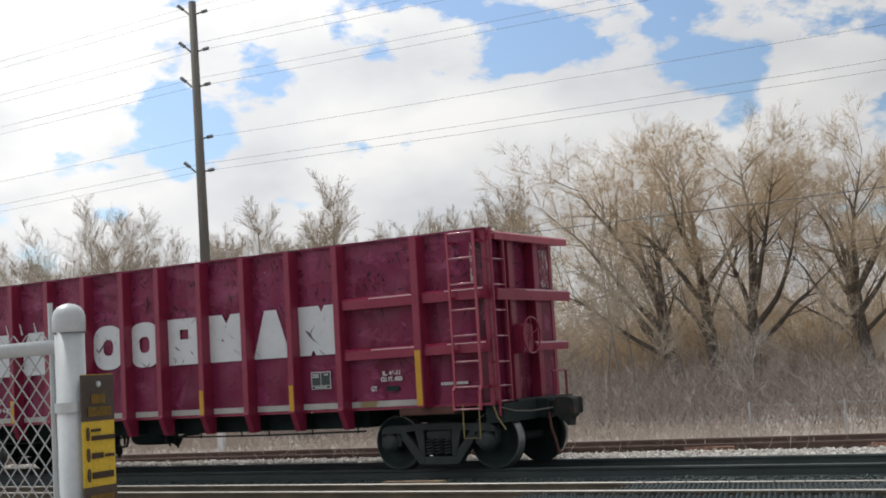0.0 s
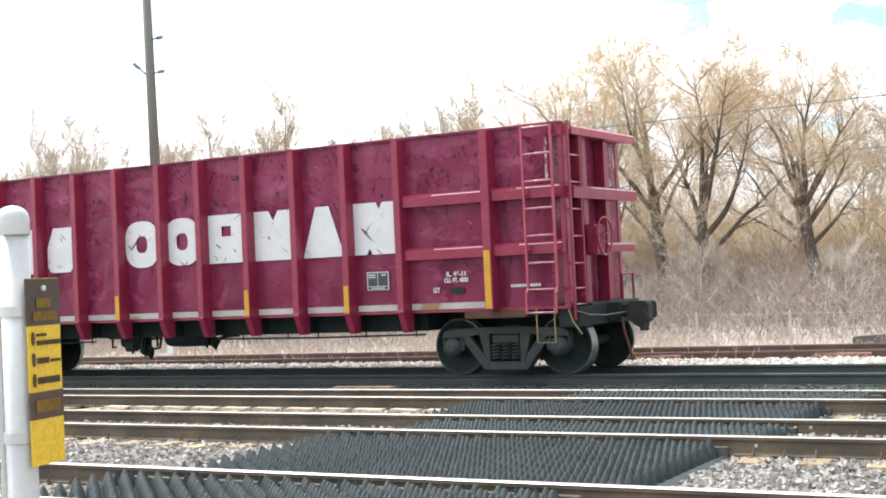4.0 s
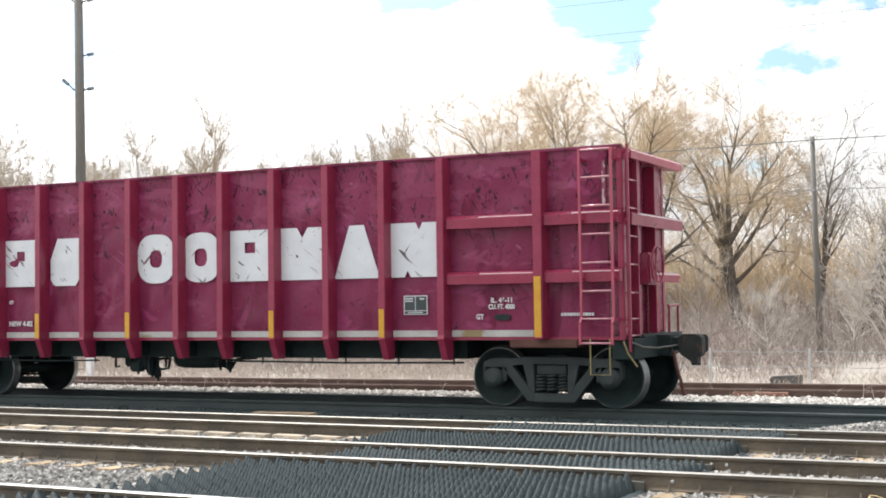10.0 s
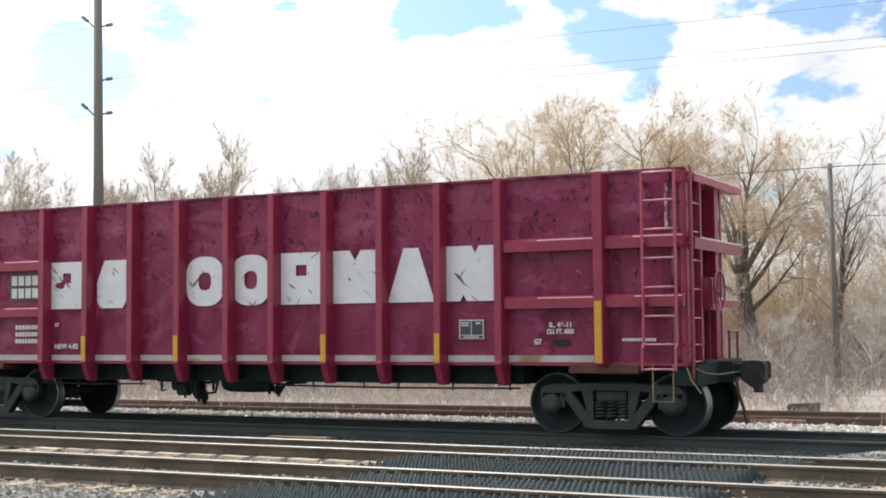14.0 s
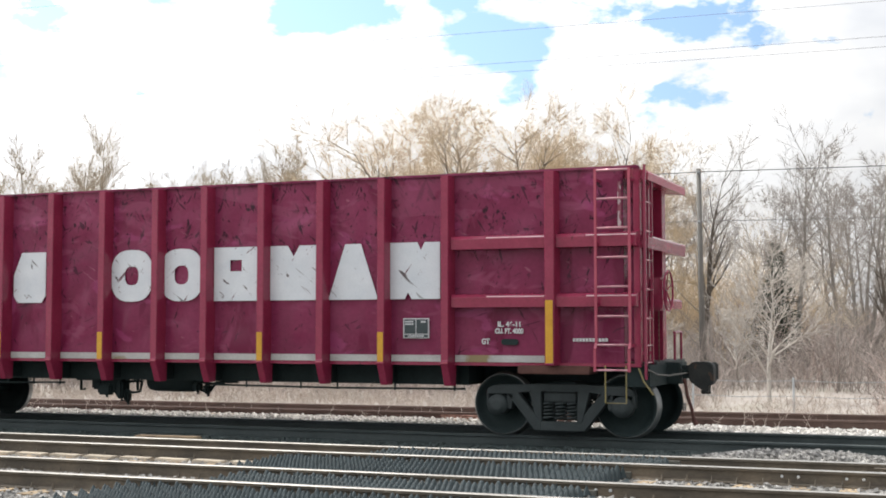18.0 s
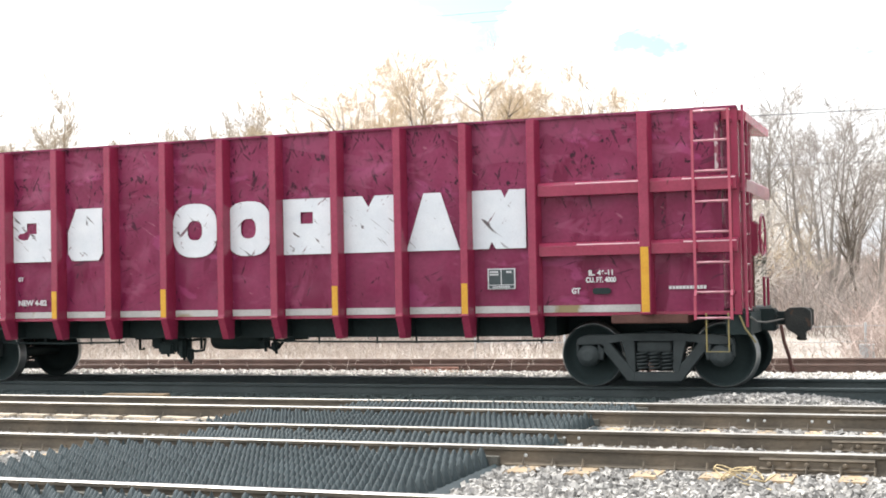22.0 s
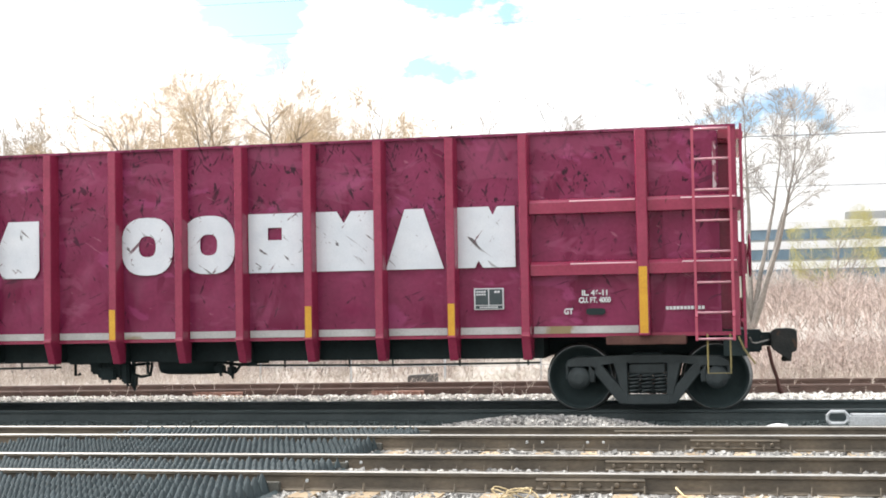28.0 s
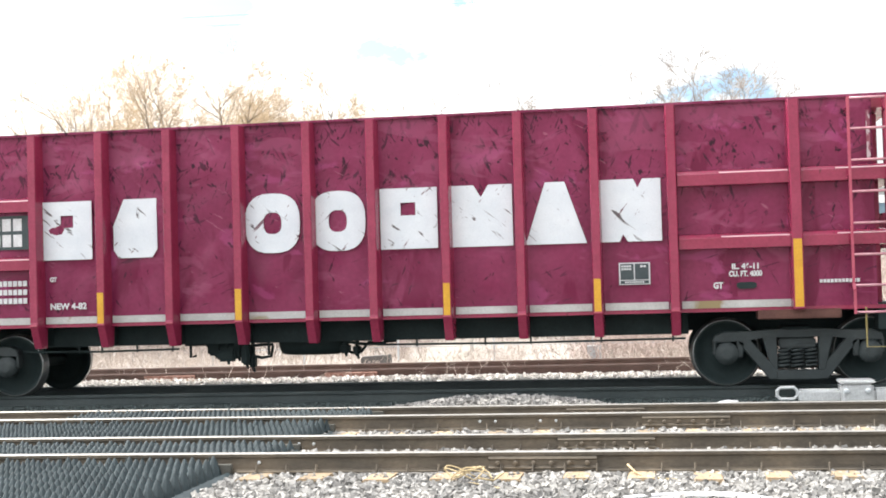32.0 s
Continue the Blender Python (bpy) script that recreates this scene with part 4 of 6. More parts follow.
for pts in ([(-8.35, -0.6, 0.66), (-8.05, -0.6, 0.66), (-7.95, -0.6, 0.58)], [(-8.28, -0.58, 0.74), (-8.28, -0.58, 0.48), (-8.20, -0.58, 0.50)], [(-7.40, -0.62, 0.62), (-7.22, -0.62, 0.64), (-7.06, -0.62, 0.64)],
            [(-7.36, -0.66, 0.50), (-7.22, -0.66, 0.46), (-7.08, -0.66, 0.48), (-7.05, -0.66, 0.62)], [(-7.10, -0.70, 0.70), (-7.10, -0.70, 0.50)], [(-6.1, -0.6, 0.56), (-5.92, -0.62, 0.50), (-5.80, -0.62, 0.52), (-5.70, -0.62, 0.64), (-5.3, -0.64, 0.66)],
            [(-6.0, -0.7, 0.66), (-5.72, -0.7, 0.62), (-5.4, -0.9, 0.64)]):
    bm = bmesh.new()
    tube(bm, pts, 0.022, 6)
    part("brake_rod", bm, M_BLACK, car)
for x0, x1, z in ((-1.4, -5.5, 0.625), (-8.3, -10.6, 0.62)):
    bm = bmesh.new()
    tube(bm, [(x0, -0.98, z), ((x0 + x1) / 2, -0.98, z - 0.015), (x1, -0.98, z)], 0.015, 6)
    for k in range(5):
        xx = x0 + (x1 - x0) * (k + 0.2 + 0.13 * (k % 3)) / 5
        tube(bm, [(xx, -0.98, z - 0.035), (xx, -0.98, 0.70)], 0.014, 5)
    part("brake_pipe", bm, M_BLACK, car)

# bolster ends and trucks
WHEEL_R = 0.435


def coil(cx, cy, z0, z1, r=0.075, turns=5):
    bm = bmesh.new()
    n = turns * 10
    tube(bm, [(cx + r * math.cos(2 * math.pi * k / 10), cy + r * math.sin(2 * math.pi * k / 10), z0 + (z1 - z0) * k / n) for k in range(n + 1)], 0.018, 5)
    return bm


def wheel_mesh():
    bm = bmesh.new()
    R = WHEEL_R
    lathe(bm, [(-0.085, 0.05), (-0.085, 0.11), (-0.050, 0.135), (-0.020, 0.24), (-0.030, R - 0.075), (-0.068, R - 0.062), (-0.070, R - 0.018), (-0.069, R - 0.006), (-0.062, R - 0.002), (0.050, R + 0.004),
               (0.060, R + 0.022), (0.075, R + 0.026), (0.082, R + 0.012), (0.082, R - 0.06), (0.045, R - 0.075), (0.035, 0.24), (0.07, 0.12), (0.08, 0.05)], 48)
    bmesh.ops.recalc_face_normals(bm, faces=bm.faces)
    me = bpy.data.meshes.new("wheel")
    for f in bm.faces:
        if all(R - 0.020 <= math.hypot(v.co.x, v.co.z) <= R + 0.023 for v in f.verts):
            f.material_index = 1
    bm.to_mesh(me)
    bm.free()
    me.materials.append(M_BLACK)
    me.materials.append(M_TREAD)
    for p in me.polygons:
        p.use_smooth = True
    return me


WHEEL_ME = wheel_mesh()
wheelsets = []
for xt in (0.0, 2 * XM):
    for sg in (-1, 1):
        y0, y1 = sg * 0.90, sg * 1.06
        bm = bmesh.new()
        bars = [  # side frame: arched top chord, slanted legs, columns, spring seat, pedestals
            [(-1.06, 0.56), (-1.04, 0.65), (-0.92, 0.70), (-0.55, 0.70), (-0.35, 0.715), (0.35, 0.715), (0.55, 0.70), (0.92, 0.70), (1.04, 0.65), (1.06, 0.56), (0.70, 0.575), (0.40, 0.615), (-0.40, 0.615), (-0.70, 0.575)],
            [(-0.78, 0.60), (-0.60, 0.60), (-0.26, 0.20), (-0.26, 0.075), (-0.36, 0.075)], [(0.78, 0.60), (0.60, 0.60), (0.26, 0.20), (0.26, 0.075), (0.36, 0.075)],
            [(-0.36, 0.07), (0.36, 0.07), (0.36, 0.20), (-0.36, 0.20)],
            [(-0.44, 0.63), (-0.26, 0.63), (-0.25, 0.19), (-0.33, 0.19)], [(0.44, 0.63), (0.26, 0.63), (0.25, 0.19), (0.33, 0.19)],
            [(-0.76, 0.60), (-0.66, 0.56), (-0.69, 0.36), (-0.76, 0.36)], [(0.76, 0.60), (0.66, 0.56), (0.69, 0.36), (0.76, 0.36)],
            [(-1.06, 0.60), (-1.02, 0.60), (-1.02, 0.40), (-1.06, 0.40)], [(1.06, 0.60), (1.02, 0.60), (1.02, 0.40), (1.06, 0.40)]]
        for b in bars:
            ins = 0.003 * (bars.index(b) % 5)
            prism(bm, [(xt + u, v) for u, v in b], "y", min(y0, y1) + ins, max(y0, y1) - ins)
        bmesh.ops.bevel(bm, geom=bm.edges[:], offset=0.012, segments=1, affect="EDGES")
        fr = part("truck_frame", bm, M_TRUCK, car, "cast steel truck side frame")
        for dx in (-0.17, 0.0, 0.17):
            part("spring", coil(xt + dx, sg * 0.97, 0.22, 0.46), M_TRUCK, fr, "coil spring", smooth=True)
        box_part("bolster_end", fr, M_TRUCK, (xt - 0.23, xt + 0.23, min(sg * 0.86, sg * 1.02), max(sg * 0.86, sg * 1.02), 0.47, 0.60), bevel=0.015)
        for dx in (-0.889, 0.889):
            bm = bmesh.new()
            lathe(bm, [(-0.12, 0.05), (-0.12, 0.085), (-0.10, 0.10), (-0.095, 0.145), (0.06, 0.15), (0.09, 0.12)], 20)
            part("bearing_cap", bm, M_TRUCK, fr, at=pose(xt + dx, sg * 1.0, WHEEL_R - 0.015), smooth=True)
        box_part("bolster_cap", car, M_RUSTY, (xt - 0.50, xt + 0.52, min(sg * 0.9, sg * 1.34), max(sg * 0.9, sg * 1.34), 0.86, 0.975), "rusty red body bolster end", bevel=0.01)
    box_part("truck_bolster", car, M_BLACK, (xt - 0.2, xt + 0.2, -0.9, 0.9, 0.45, 0.74), bevel=0.02)
    for dx in (-0.889, 0.889):
        bm = bmesh.new()
        tube(bm, [(0, -1.0, 0), (0, -0.7, 0), (0, 0.7, 0), (0, 1.0, 0)], 0.075, 12)
        ws = part("wheelset", bm, M_BLACK, car, at=pose(xt + dx, 0, WHEEL_R - 0.015), smooth=True)
        for sg in (-1, 1):
            part("wheel", WHEEL_ME, None, ws, "dark steel flanged wheel", at=pose(0, sg * 0.755, 0, 0, 0, 0 if sg < 0 else 180))
        wheelsets.append((ws, xt + dx))


# ---- paint and stencils on the near side of the car ----
def flat(name, polys, material, y=-SIDE - 0.032, th=0.010, label="", parent=None):
    """Flat shapes in the side's plane, given thickness; neighbouring pieces share their corners."""
    bm, seen = bmesh.new(), {}
    for poly in polys:
        vs = []
        for u, v in poly:
            key = (round(u, 4), round(v, 4))
            if key not in seen:
                seen[key] = bm.verts.new((u, y + th, v))
            vs.append(seen[key])
        bm.faces.new(vs)
    out = bmesh.ops.extrude_face_region(bm, geom=bm.faces[:])
    for g in out["geom"]:
        if isinstance(g, bmesh.types.BMVert):
            g.co.y = y
    return part(name, bm, material, parent or car, label)


def ring(x0, x1, z0, z1, hole, gap=None, n=28):
    """An oval band as quads, gap: (from, to) in degrees left open."""
    cx, cz, a, b = (x0 + x1) / 2, (z0 + z1) / 2, (x1 - x0) / 2, (z1 - z0) / 2
    out = []
    for k in range(n):
        p, q = 360 * k / n, 360 * (k + 1) / n
        if gap and gap[0] <= (p + q) / 2 <= gap[1]:
            continue
        f = []
        for ang, s in ((p, 1), (q, 1), (q, hole), (p, hole)):
            c, d = math.cos(radians(ang)), math.sin(radians(ang))
            sx = math.copysign(abs(c) ** 0.75, c) * (s if s == 1 else s * 0.92)
            sz = math.copysign(abs(d) ** 0.75, d) * s
            f.append((cx + a * sx, cz + b * sz))
        out.append(f)
    return out


LZ0, LZ1 = 1.895, 2.70
PLAIN = "plain white worn painted shape"


def block(x0, x1, cuts):
    """A plain white block with rectangular cut-outs, as columns of rectangles: cuts = list of (u0, u1, v0, v1) in parts of its width and height."""
    us = sorted({0.0, 1.0, *[c[0] for c in cuts], *[c[1] for c in cuts]})
    vs = sorted({0.0, 1.0, *[c[2] for c in cuts], *[c[3] for c in cuts]})
    out = []
    for a, b in zip(us, us[1:]):
        for c, d in zip(vs, vs[1:]):
            if not any(q[0] <= (a + b) / 2 <= q[1] and q[2] <= (c + d) / 2 <= q[3] for q in cuts):
                X = lambda u: x0 + (x1 - x0) * u
                Zf = lambda v: LZ0 + (LZ1 - LZ0) * v
                out.append([(X(a), Zf(c)), (X(b), Zf(c)), (X(b), Zf(d)), (X(a), Zf(d))])
    return out


def plain(x0, x1, kind):
    """Plain worn shapes of white paint: an oval, a block, a block with a round hole, a trapezium."""
    w, h = x1 - x0, LZ1 - LZ0
    X, Zf = (lambda u: x0 + w * u), (lambda v: LZ0 + h * v)
    if kind == "oval":
        poly = ring(x0, x1, LZ0, LZ1, 0.36)
    elif kind == "trapezium":
        poly = [[(X(0.0), LZ0), (X(1.0), LZ0), (X(0.66), LZ1), (X(0.34), LZ1)]]
    elif kind == "notched":
        poly = [[(X(0), LZ0), (X(1), LZ0), (X(1), LZ1), (X(0.62), LZ1), (X(0.5), Zf(0.8)), (X(0.38), LZ1), (X(0), LZ1)]]
    elif kind == "slant":
        poly = [[(X(0), LZ0), (X(0.30), LZ0), (X(0.36), Zf(0.12)), (X(0.44), LZ0), (X(1), LZ0), (X(1), LZ1), (X(0.70), LZ1), (X(0.62), Zf(0.86)), (X(0.55), LZ1), (X(0.0), LZ1)]]
    elif kind == "hole":
        poly = block(x0, x1, [(0.36, 0.62, 0.55, 0.76)])
    else:
        poly = [[(X(0.12), LZ0), (X(0.88), LZ0), (X(1), Zf(0.14)), (X(1), LZ1), (X(0.25), LZ1), (X(0.0), Zf(0.55)), (X(0), Zf(0.14))]]
    flat("white_shape", poly, M_WHITE, label=PLAIN)


for x0, x1, kind in ((-10.117, -9.402, "hole"), (-9.088, -8.459, "step"), (-7.206, -6.442, "oval"), (-6.301, -5.541, "oval"), (-5.341, -4.572, "hole"),
                     (-4.399, -3.577, "notched"), (-3.414, -2.621, "trapezium"), (-2.432, -1.662, "slant")):
    plain(x0, x1, kind)

def words(text, x0, z0, height, width=None, y=-SIDE - 0.036):
    cu = bpy.data.curves.new("stencil", "FONT")
    cu.body, cu.size, cu.extrude, cu.offset = text, height * 1.38, 0.002, 0.004
    ob = new("stencil", cu)
    bpy.context.view_layer.update()
    me = bpy.data.meshes.new_from_object(ob.evaluated_get(bpy.context.evaluated_depsgraph_get()))
    bpy.data.objects.remove(ob)
    me.materials.clear()
    me.materials.append(M_STENCIL)
    xs_ = [v.co.x for v in me.vertices]
    k = 1.0 if width is None else width / (max(xs_) - min(xs_))
    for v in me.vertices:
        v.co.x = (v.co.x - min(xs_)) * k
    st = new("stencil", me)
    st.parent = car
    st.matrix_basis = pose(x0, y, z0, 90, 0, 0)
    tagged(st, "small white stencilled words")


def bars(x0, x1, z0, z1, n, material=None, y=-SIDE - 0.034):
    """Unreadable small writing as bars."""
    w = (x1 - x0) / n
    flat("stencil_bar_row", [[(x0 + k * w, z0), (x0 + (k + 0.78) * w, z0), (x0 + (k + 0.78) * w, z1), (x0 + k * w, z1)] for k in range(n)], material or M_STENCIL, y, 0.006, "small illegible white stencil")["kind"] = "stuff"


words("IL. 46-11", -0.80, 1.505, 0.068, 0.33)
words("CU. FT. 4000", -0.84, 1.412, 0.068, 0.41)
words("GT", -1.037, 1.265, 0.075, 0.12)
words("GT", -10.03, 1.60, 0.06, 0.10)
words("NEW 4-82", -10.03, 1.215, 0.085, 0.53)
bars(0.273, 0.766, 1.302, 1.345, 11)
flat("oval_plate", [[(-0.748, 1.27), (-0.71, 1.25), (-0.54, 1.25), (-0.503, 1.27), (-0.503, 1.32), (-0.54, 1.335), (-0.71, 1.335), (-0.748, 1.32)]], M_BLACK, y=-SIDE - 0.036, label="dark oval builder's recess")
# the small consolidated panel with its white border
flat("stencil_panel", [[(-2.223, 1.341), (-1.827, 1.341), (-1.827, 1.624), (-2.223, 1.624)]], M_STENCIL, y=-SIDE - 0.032, th=0.008, label="white-bordered black stencil panel")
flat("panel_field", [[(-2.205, 1.405), (-2.035, 1.405), (-2.035, 1.608), (-2.205, 1.608)], [(-2.020, 1.405), (-1.845, 1.405), (-1.845, 1.608), (-2.020, 1.608)],
                     [(-2.205, 1.352), (-1.845, 1.352), (-1.845, 1.393), (-2.205, 1.393)]], M_PLATE, y=-SIDE - 0.037, th=0.007)
bars(-2.19, -2.06, 1.565, 1.590, 4, y=-SIDE - 0.041)
bars(-2.19, -2.06, 1.530, 1.553, 4, y=-SIDE - 0.041)
bars(-1.95, -1.87, 1.560, 1.588, 2, y=-SIDE - 0.041)
bars(-2.15, -1.9, 1.362, 1.383, 9, y=-SIDE - 0.041)
# weight data and marks in the other end bay, as bars
for z in (2.32, 2.10):
    bars(-11.05, -10.40, z, z + 0.17, 4)
flat("mark_panel", [[(-11.1, 2.06), (-10.34, 2.06), (-10.34, 2.53), (-11.1, 2.53)]], M_PLATE, y=-SIDE - 0.030, th=0.006, label="dark stencil field")
for k, z in enumerate((1.55, 1.43, 1.31)):
    bars(-10.95, -10.36, z, z + 0.075, 8)


# ---- ballast stones, heaps, line-side things ----
def stones(name, label, spots, size=(0.030, 0.062), seed=7, material=None):
    """spots: rows of x0, x1, y0, y1, z, count."""
    r = np.random.RandomState(seed)
    base = np.array([(x, y, z) for x in (-1, 1) for y in (-1, 1) for z in (-1, 1)], float)
    quads = np.array([(0, 1, 3, 2), (4, 6, 7, 5), (0, 4, 5, 1), (2, 3, 7, 6), (0, 2, 6, 4), (1, 5, 7, 3)])
    V, F, o = [], [], 0
    for x0, x1, y0, y1, z, n in spots:
        n = int(n)
        c = np.stack([r.uniform(x0, x1, n), r.uniform(y0, y1, n), z + r.uniform(-0.012, 0.012, n)], 1)
        s = r.uniform(size[0], size[1], (n, 1, 1)) * 0.5 * r.uniform(0.6, 1.25, (n, 1, 3))
        p = base[None] * r.uniform(0.55, 1.1, (n, 8, 3)) * s
        q = r.normal(size=(n, 4))
        q /= np.linalg.norm(q, axis=1)[:, None]
        w, a, b, d = q.T
        R = np.stack([1 - 2 * (b * b + d * d), 2 * (a * b - w * d), 2 * (a * d + w * b), 2 * (a * b + w * d), 1 - 2 * (a * a + d * d), 2 * (b * d - w * a),
                      2 * (a * d - w * b), 2 * (b * d + w * a), 1 - 2 * (a * a + b * b)], 1).reshape(n, 3, 3)
        p = np.einsum("nij,nkj->nki", R, p) + c[:, None]
        V.append(p.reshape(-1, 3))
        F.append((quads[None] + 8 * np.arange(n)[:, None, None]).reshape(-1, 4) + o)
        o += 8 * n
    me = raw_mesh(name, np.concatenate(V).tolist(), np.concatenate(F).tolist(), material or M_STONE)
    return thing(name, label, "gravel", kind="stuff", data=me)


SPOTS = []
for (xa, xb) in ((-14, -8.1), (-3.7, 4.5)):
    SPOTS += [(xa, xb, Y_A + 0.09, Y_B - 0.09, G + 0.005, 620 * (xb - xa) * 2.5), (xa, xb, Y_A - 1.4, Y_A - 0.09, G + 0.005, 420 * (xb - xa) * 1.3),
              (xa, xb, Y_B + 0.09, Y_B + 1.4, G + 0.012, 260 * (xb - xa) * 1.3), (xa, xb, Y_B + 1.6, Y_D - 0.09, G + 0.012, 330 * (xb - xa) * 1.4)]
SPOTS += [(-20, 5, Y_D + 0.09, Y_D + 1.4, G - 0.01, 4200)]
stones("ballast_stones", "loose grey crushed ballast stones between the rails", SPOTS)

stones("gravel_stones", "pale sunlit gravel beside the rusty siding", [(-26, 7, 19.72, 20.1, -0.05, 3200), (-26, 7, 20.0, 20.7, -0.045, 3600), (-26, 7, 20.6, 21.3, -0.085, 2600), (-26, 7, 21.2, 22.0, -0.135, 2400)], seed=11, material=M_PALESTONE)
stones("ballast_stones", "dark ballast stones beside the loaded track", [(-24, 5, Y_D + 1.6, Y_T - 0.1, G + 0.018, 6500)], seed=9, material=M_DARKBALLAST)


def heap(name, label, cx, cy, rx, ry, hz, n, seed):
    r = random.Random(seed)
    spots = []
    for _ in range(n):
        a, q = r.uniform(0, 6.283), math.sqrt(r.random())
        x, y = cx + rx * q * math.cos(a), cy + ry * q * math.sin(a)
        z = G + hz * (1 - q * q)
        spots.append((x - 0.01, x + 0.01, y - 0.01, y + 0.01, z, 1))
    return stones(name, label, spots, (0.035, 0.07), seed)


heap("ballast_heap", "low heap of pale ballast beside the rail", -2.05, 16.85, 1.55, 0.55, 0.16, 2600, 3)
heap("ballast_heap", "low heap of pale ballast behind the rail", 3.4, 16.7, 1.2, 0.4, 0.10, 900, 5)

# switch machine beside the track
sw = thing("switch_machine", "silver painted switch machine with a loop handle beside the rail", "switch machine", at=pose(1.35, 16.8, G))
bm = bmesh.new()
tube(bm, [(0.04, 0, 0.10), (0.0, 0, 0.14), (0.0, 0, 0.20), (0.04, 0, 0.24), (0.20, 0, 0.24), (0.24, 0, 0.20), (0.24, 0, 0.14), (0.20, 0, 0.10), (0.04, 0, 0.10)], 0.022, 8)
part("loop_handle", bm, M_SILVER, sw)
box_part("rod_housing", sw, M_SILVER, (0.25, 0.75, -0.09, 0.12, 0.06, 0.215), bevel=0.025)
box_part("motor_case", sw, M_SILVER, (0.74, 1.12, -0.16, 0.2, 0.0, 0.29), bevel=0.03)
box_part("case_lid", sw, M_SILVER, (0.72, 1.14, -0.18, 0.22, 0.29, 0.325), bevel=0.012)
box_part("gear_case", sw, M_SILVER, (1.12, 1.75, -0.12, 0.16, 0.03, 0.22), bevel=0.03)
for x in (0.80, 1.05):
    bm = bmesh.new()
    lathe(bm, [(-0.20, 0.02), (-0.19, 0.035), (-0.165, 0.035)], 10)
    part("latch", bm, M_GALV, sw, at=pose(x, 0, 0.2))
box_part("foot", sw, M_RUSTY, (0.3, 1.7, -0.14, 0.18, -0.03, 0.03))

# rope coil, cable, grey box, marker post, broken wood
bm = bmesh.new()
rr = random.Random(11)
for k in range(3):
    a0, r0, dx = rr.uniform(0, 6), rr.uniform(0.09, 0.17), rr.uniform(-0.09, 0.09)
    tube(bm, [(dx + r0 * 1.25 * math.cos(a0 + j * 0.42), r0 * 0.6 * math.sin(a0 + j * 0.42), 0.035 + 0.10 * abs(math.sin(a0 + j * 0.42 + k)) + 0.01 * k) for j in range(15)], 0.0055, 5)
tube(bm, [(0.06, -0.05, 0.03), (0.2, -0.12, 0.02), (0.34, -0.25, 0.012), (0.44, -0.42, 0.01)], 0.007, 5)
tube(bm, [(0.12, 0.0, 0.06), (0.25, 0.05, 0.03), (0.33, 0.07, 0.09)], 0.008, 5)
thing("rope", "tangled straw-coloured rope lying by the rail", "rope", at=pose(-1.62, 10.80, G + 0.005), data=mesh_of("rope", bm, M_ROPE, True))
bm = bmesh.new()
tube(bm, [(-0.15, 0.48, 0.10), (-0.08, 0.36, 0.05), (0.02, 0.28, 0.02), (0.25, 0.22, 0.015)], 0.009, 5)
thing("rope", "short frayed straw-coloured rope end by the rail", "rope", at=pose(-0.15, 10.75, G + 0.005), data=mesh_of("rope", bm, M_ROPE, True))
bm = bmesh.new()
tube(bm, [(-0.55, -0.05, 0.02), (-0.30, 0.06, 0.025), (0.0, 0.10, 0.03), (0.30, 0.05, 0.03), (0.52, -0.12, 0.02), (0.60, -0.3, 0.015)], 0.020, 6)
tube(bm, [(-0.35, -0.10, 0.02), (-0.05, 0.02, 0.03), (0.25, -0.02, 0.03), (0.45, -0.16, 0.02)], 0.014, 6)
thing("hose", "bleached white hose lying on the ballast", "hose", at=pose(0.25, 10.1, G), data=mesh_of("hose", bm, M_STENCIL, True))
gb = thing("utility_box", "small grey metal utility box on a stub post", "utility box", at=pose(-1.35, 25.8, G))
box_part("case", gb, M_GALV, (-0.13, 0.13, -0.1, 0.1, 0.02, 0.30), bevel=0.015)
box_part("lid", gb, M_GALV, (-0.14, 0.14, -0.11, 0.11, 0.30, 0.325), bevel=0.008)
mp = thing("marker_post", "short white marker post at the brush edge", "post", at=pose(-22.0, 24.8, G))
box_part("shaft", mp, M_STENCIL, (-0.09, 0.09, -0.06, 0.06, 0.0, 0.62), bevel=0.01)
box_part("cap", mp, M_STENCIL, (-0.10, 0.10, -0.07, 0.07, 0.62, 0.66), bevel=0.01)
bm = bmesh.new()
bx(bm, -0.28, 0.28, -0.15, 0.15, 0.0, 0.26, bevel=0.02)
for v in bm.verts:
    v.co.z += 0.06 * v.co.x
thing("concrete_block", "low dark grey concrete block by the wire fence", "concrete block", at=pose(-5.55, 25.4, G - 0.03), data=mesh_of("concrete_block", bm, M_CONCRETE))
for k in range(11):      # pale timber blocks added in place of exposed tie ends, up to the mats
    bm = bmesh.new()
    bx(bm, -0.215, 0.215, -0.085, 0.085, 0.0, 0.07, bevel=0.01)
    for v in bm.verts:
        v.co += 0.008 * Vector((noise.noise(v.co * 9 + Vector((k, 0, 0))), noise.noise(v.co * 7), noise.noise(v.co * 5)))
    thing("timber_block", "pale timber block standing in for a tie end", "timber", group="filler timbers along the rail", at=pose(-13.75 + 0.54 * k, Y_D - 0.20, G - 0.005, 0, 0, rng.uniform(-2, 2)), data=mesh_of("timber_block", bm, M_TIMBER))
wl_ = thing("white_stone", "white painted stone on the ballast", "stone", at=pose(0.75, 16.7, G))
bm = bmesh.new()
bmesh.ops.create_icosphere(bm, subdivisions=2, radius=0.5)
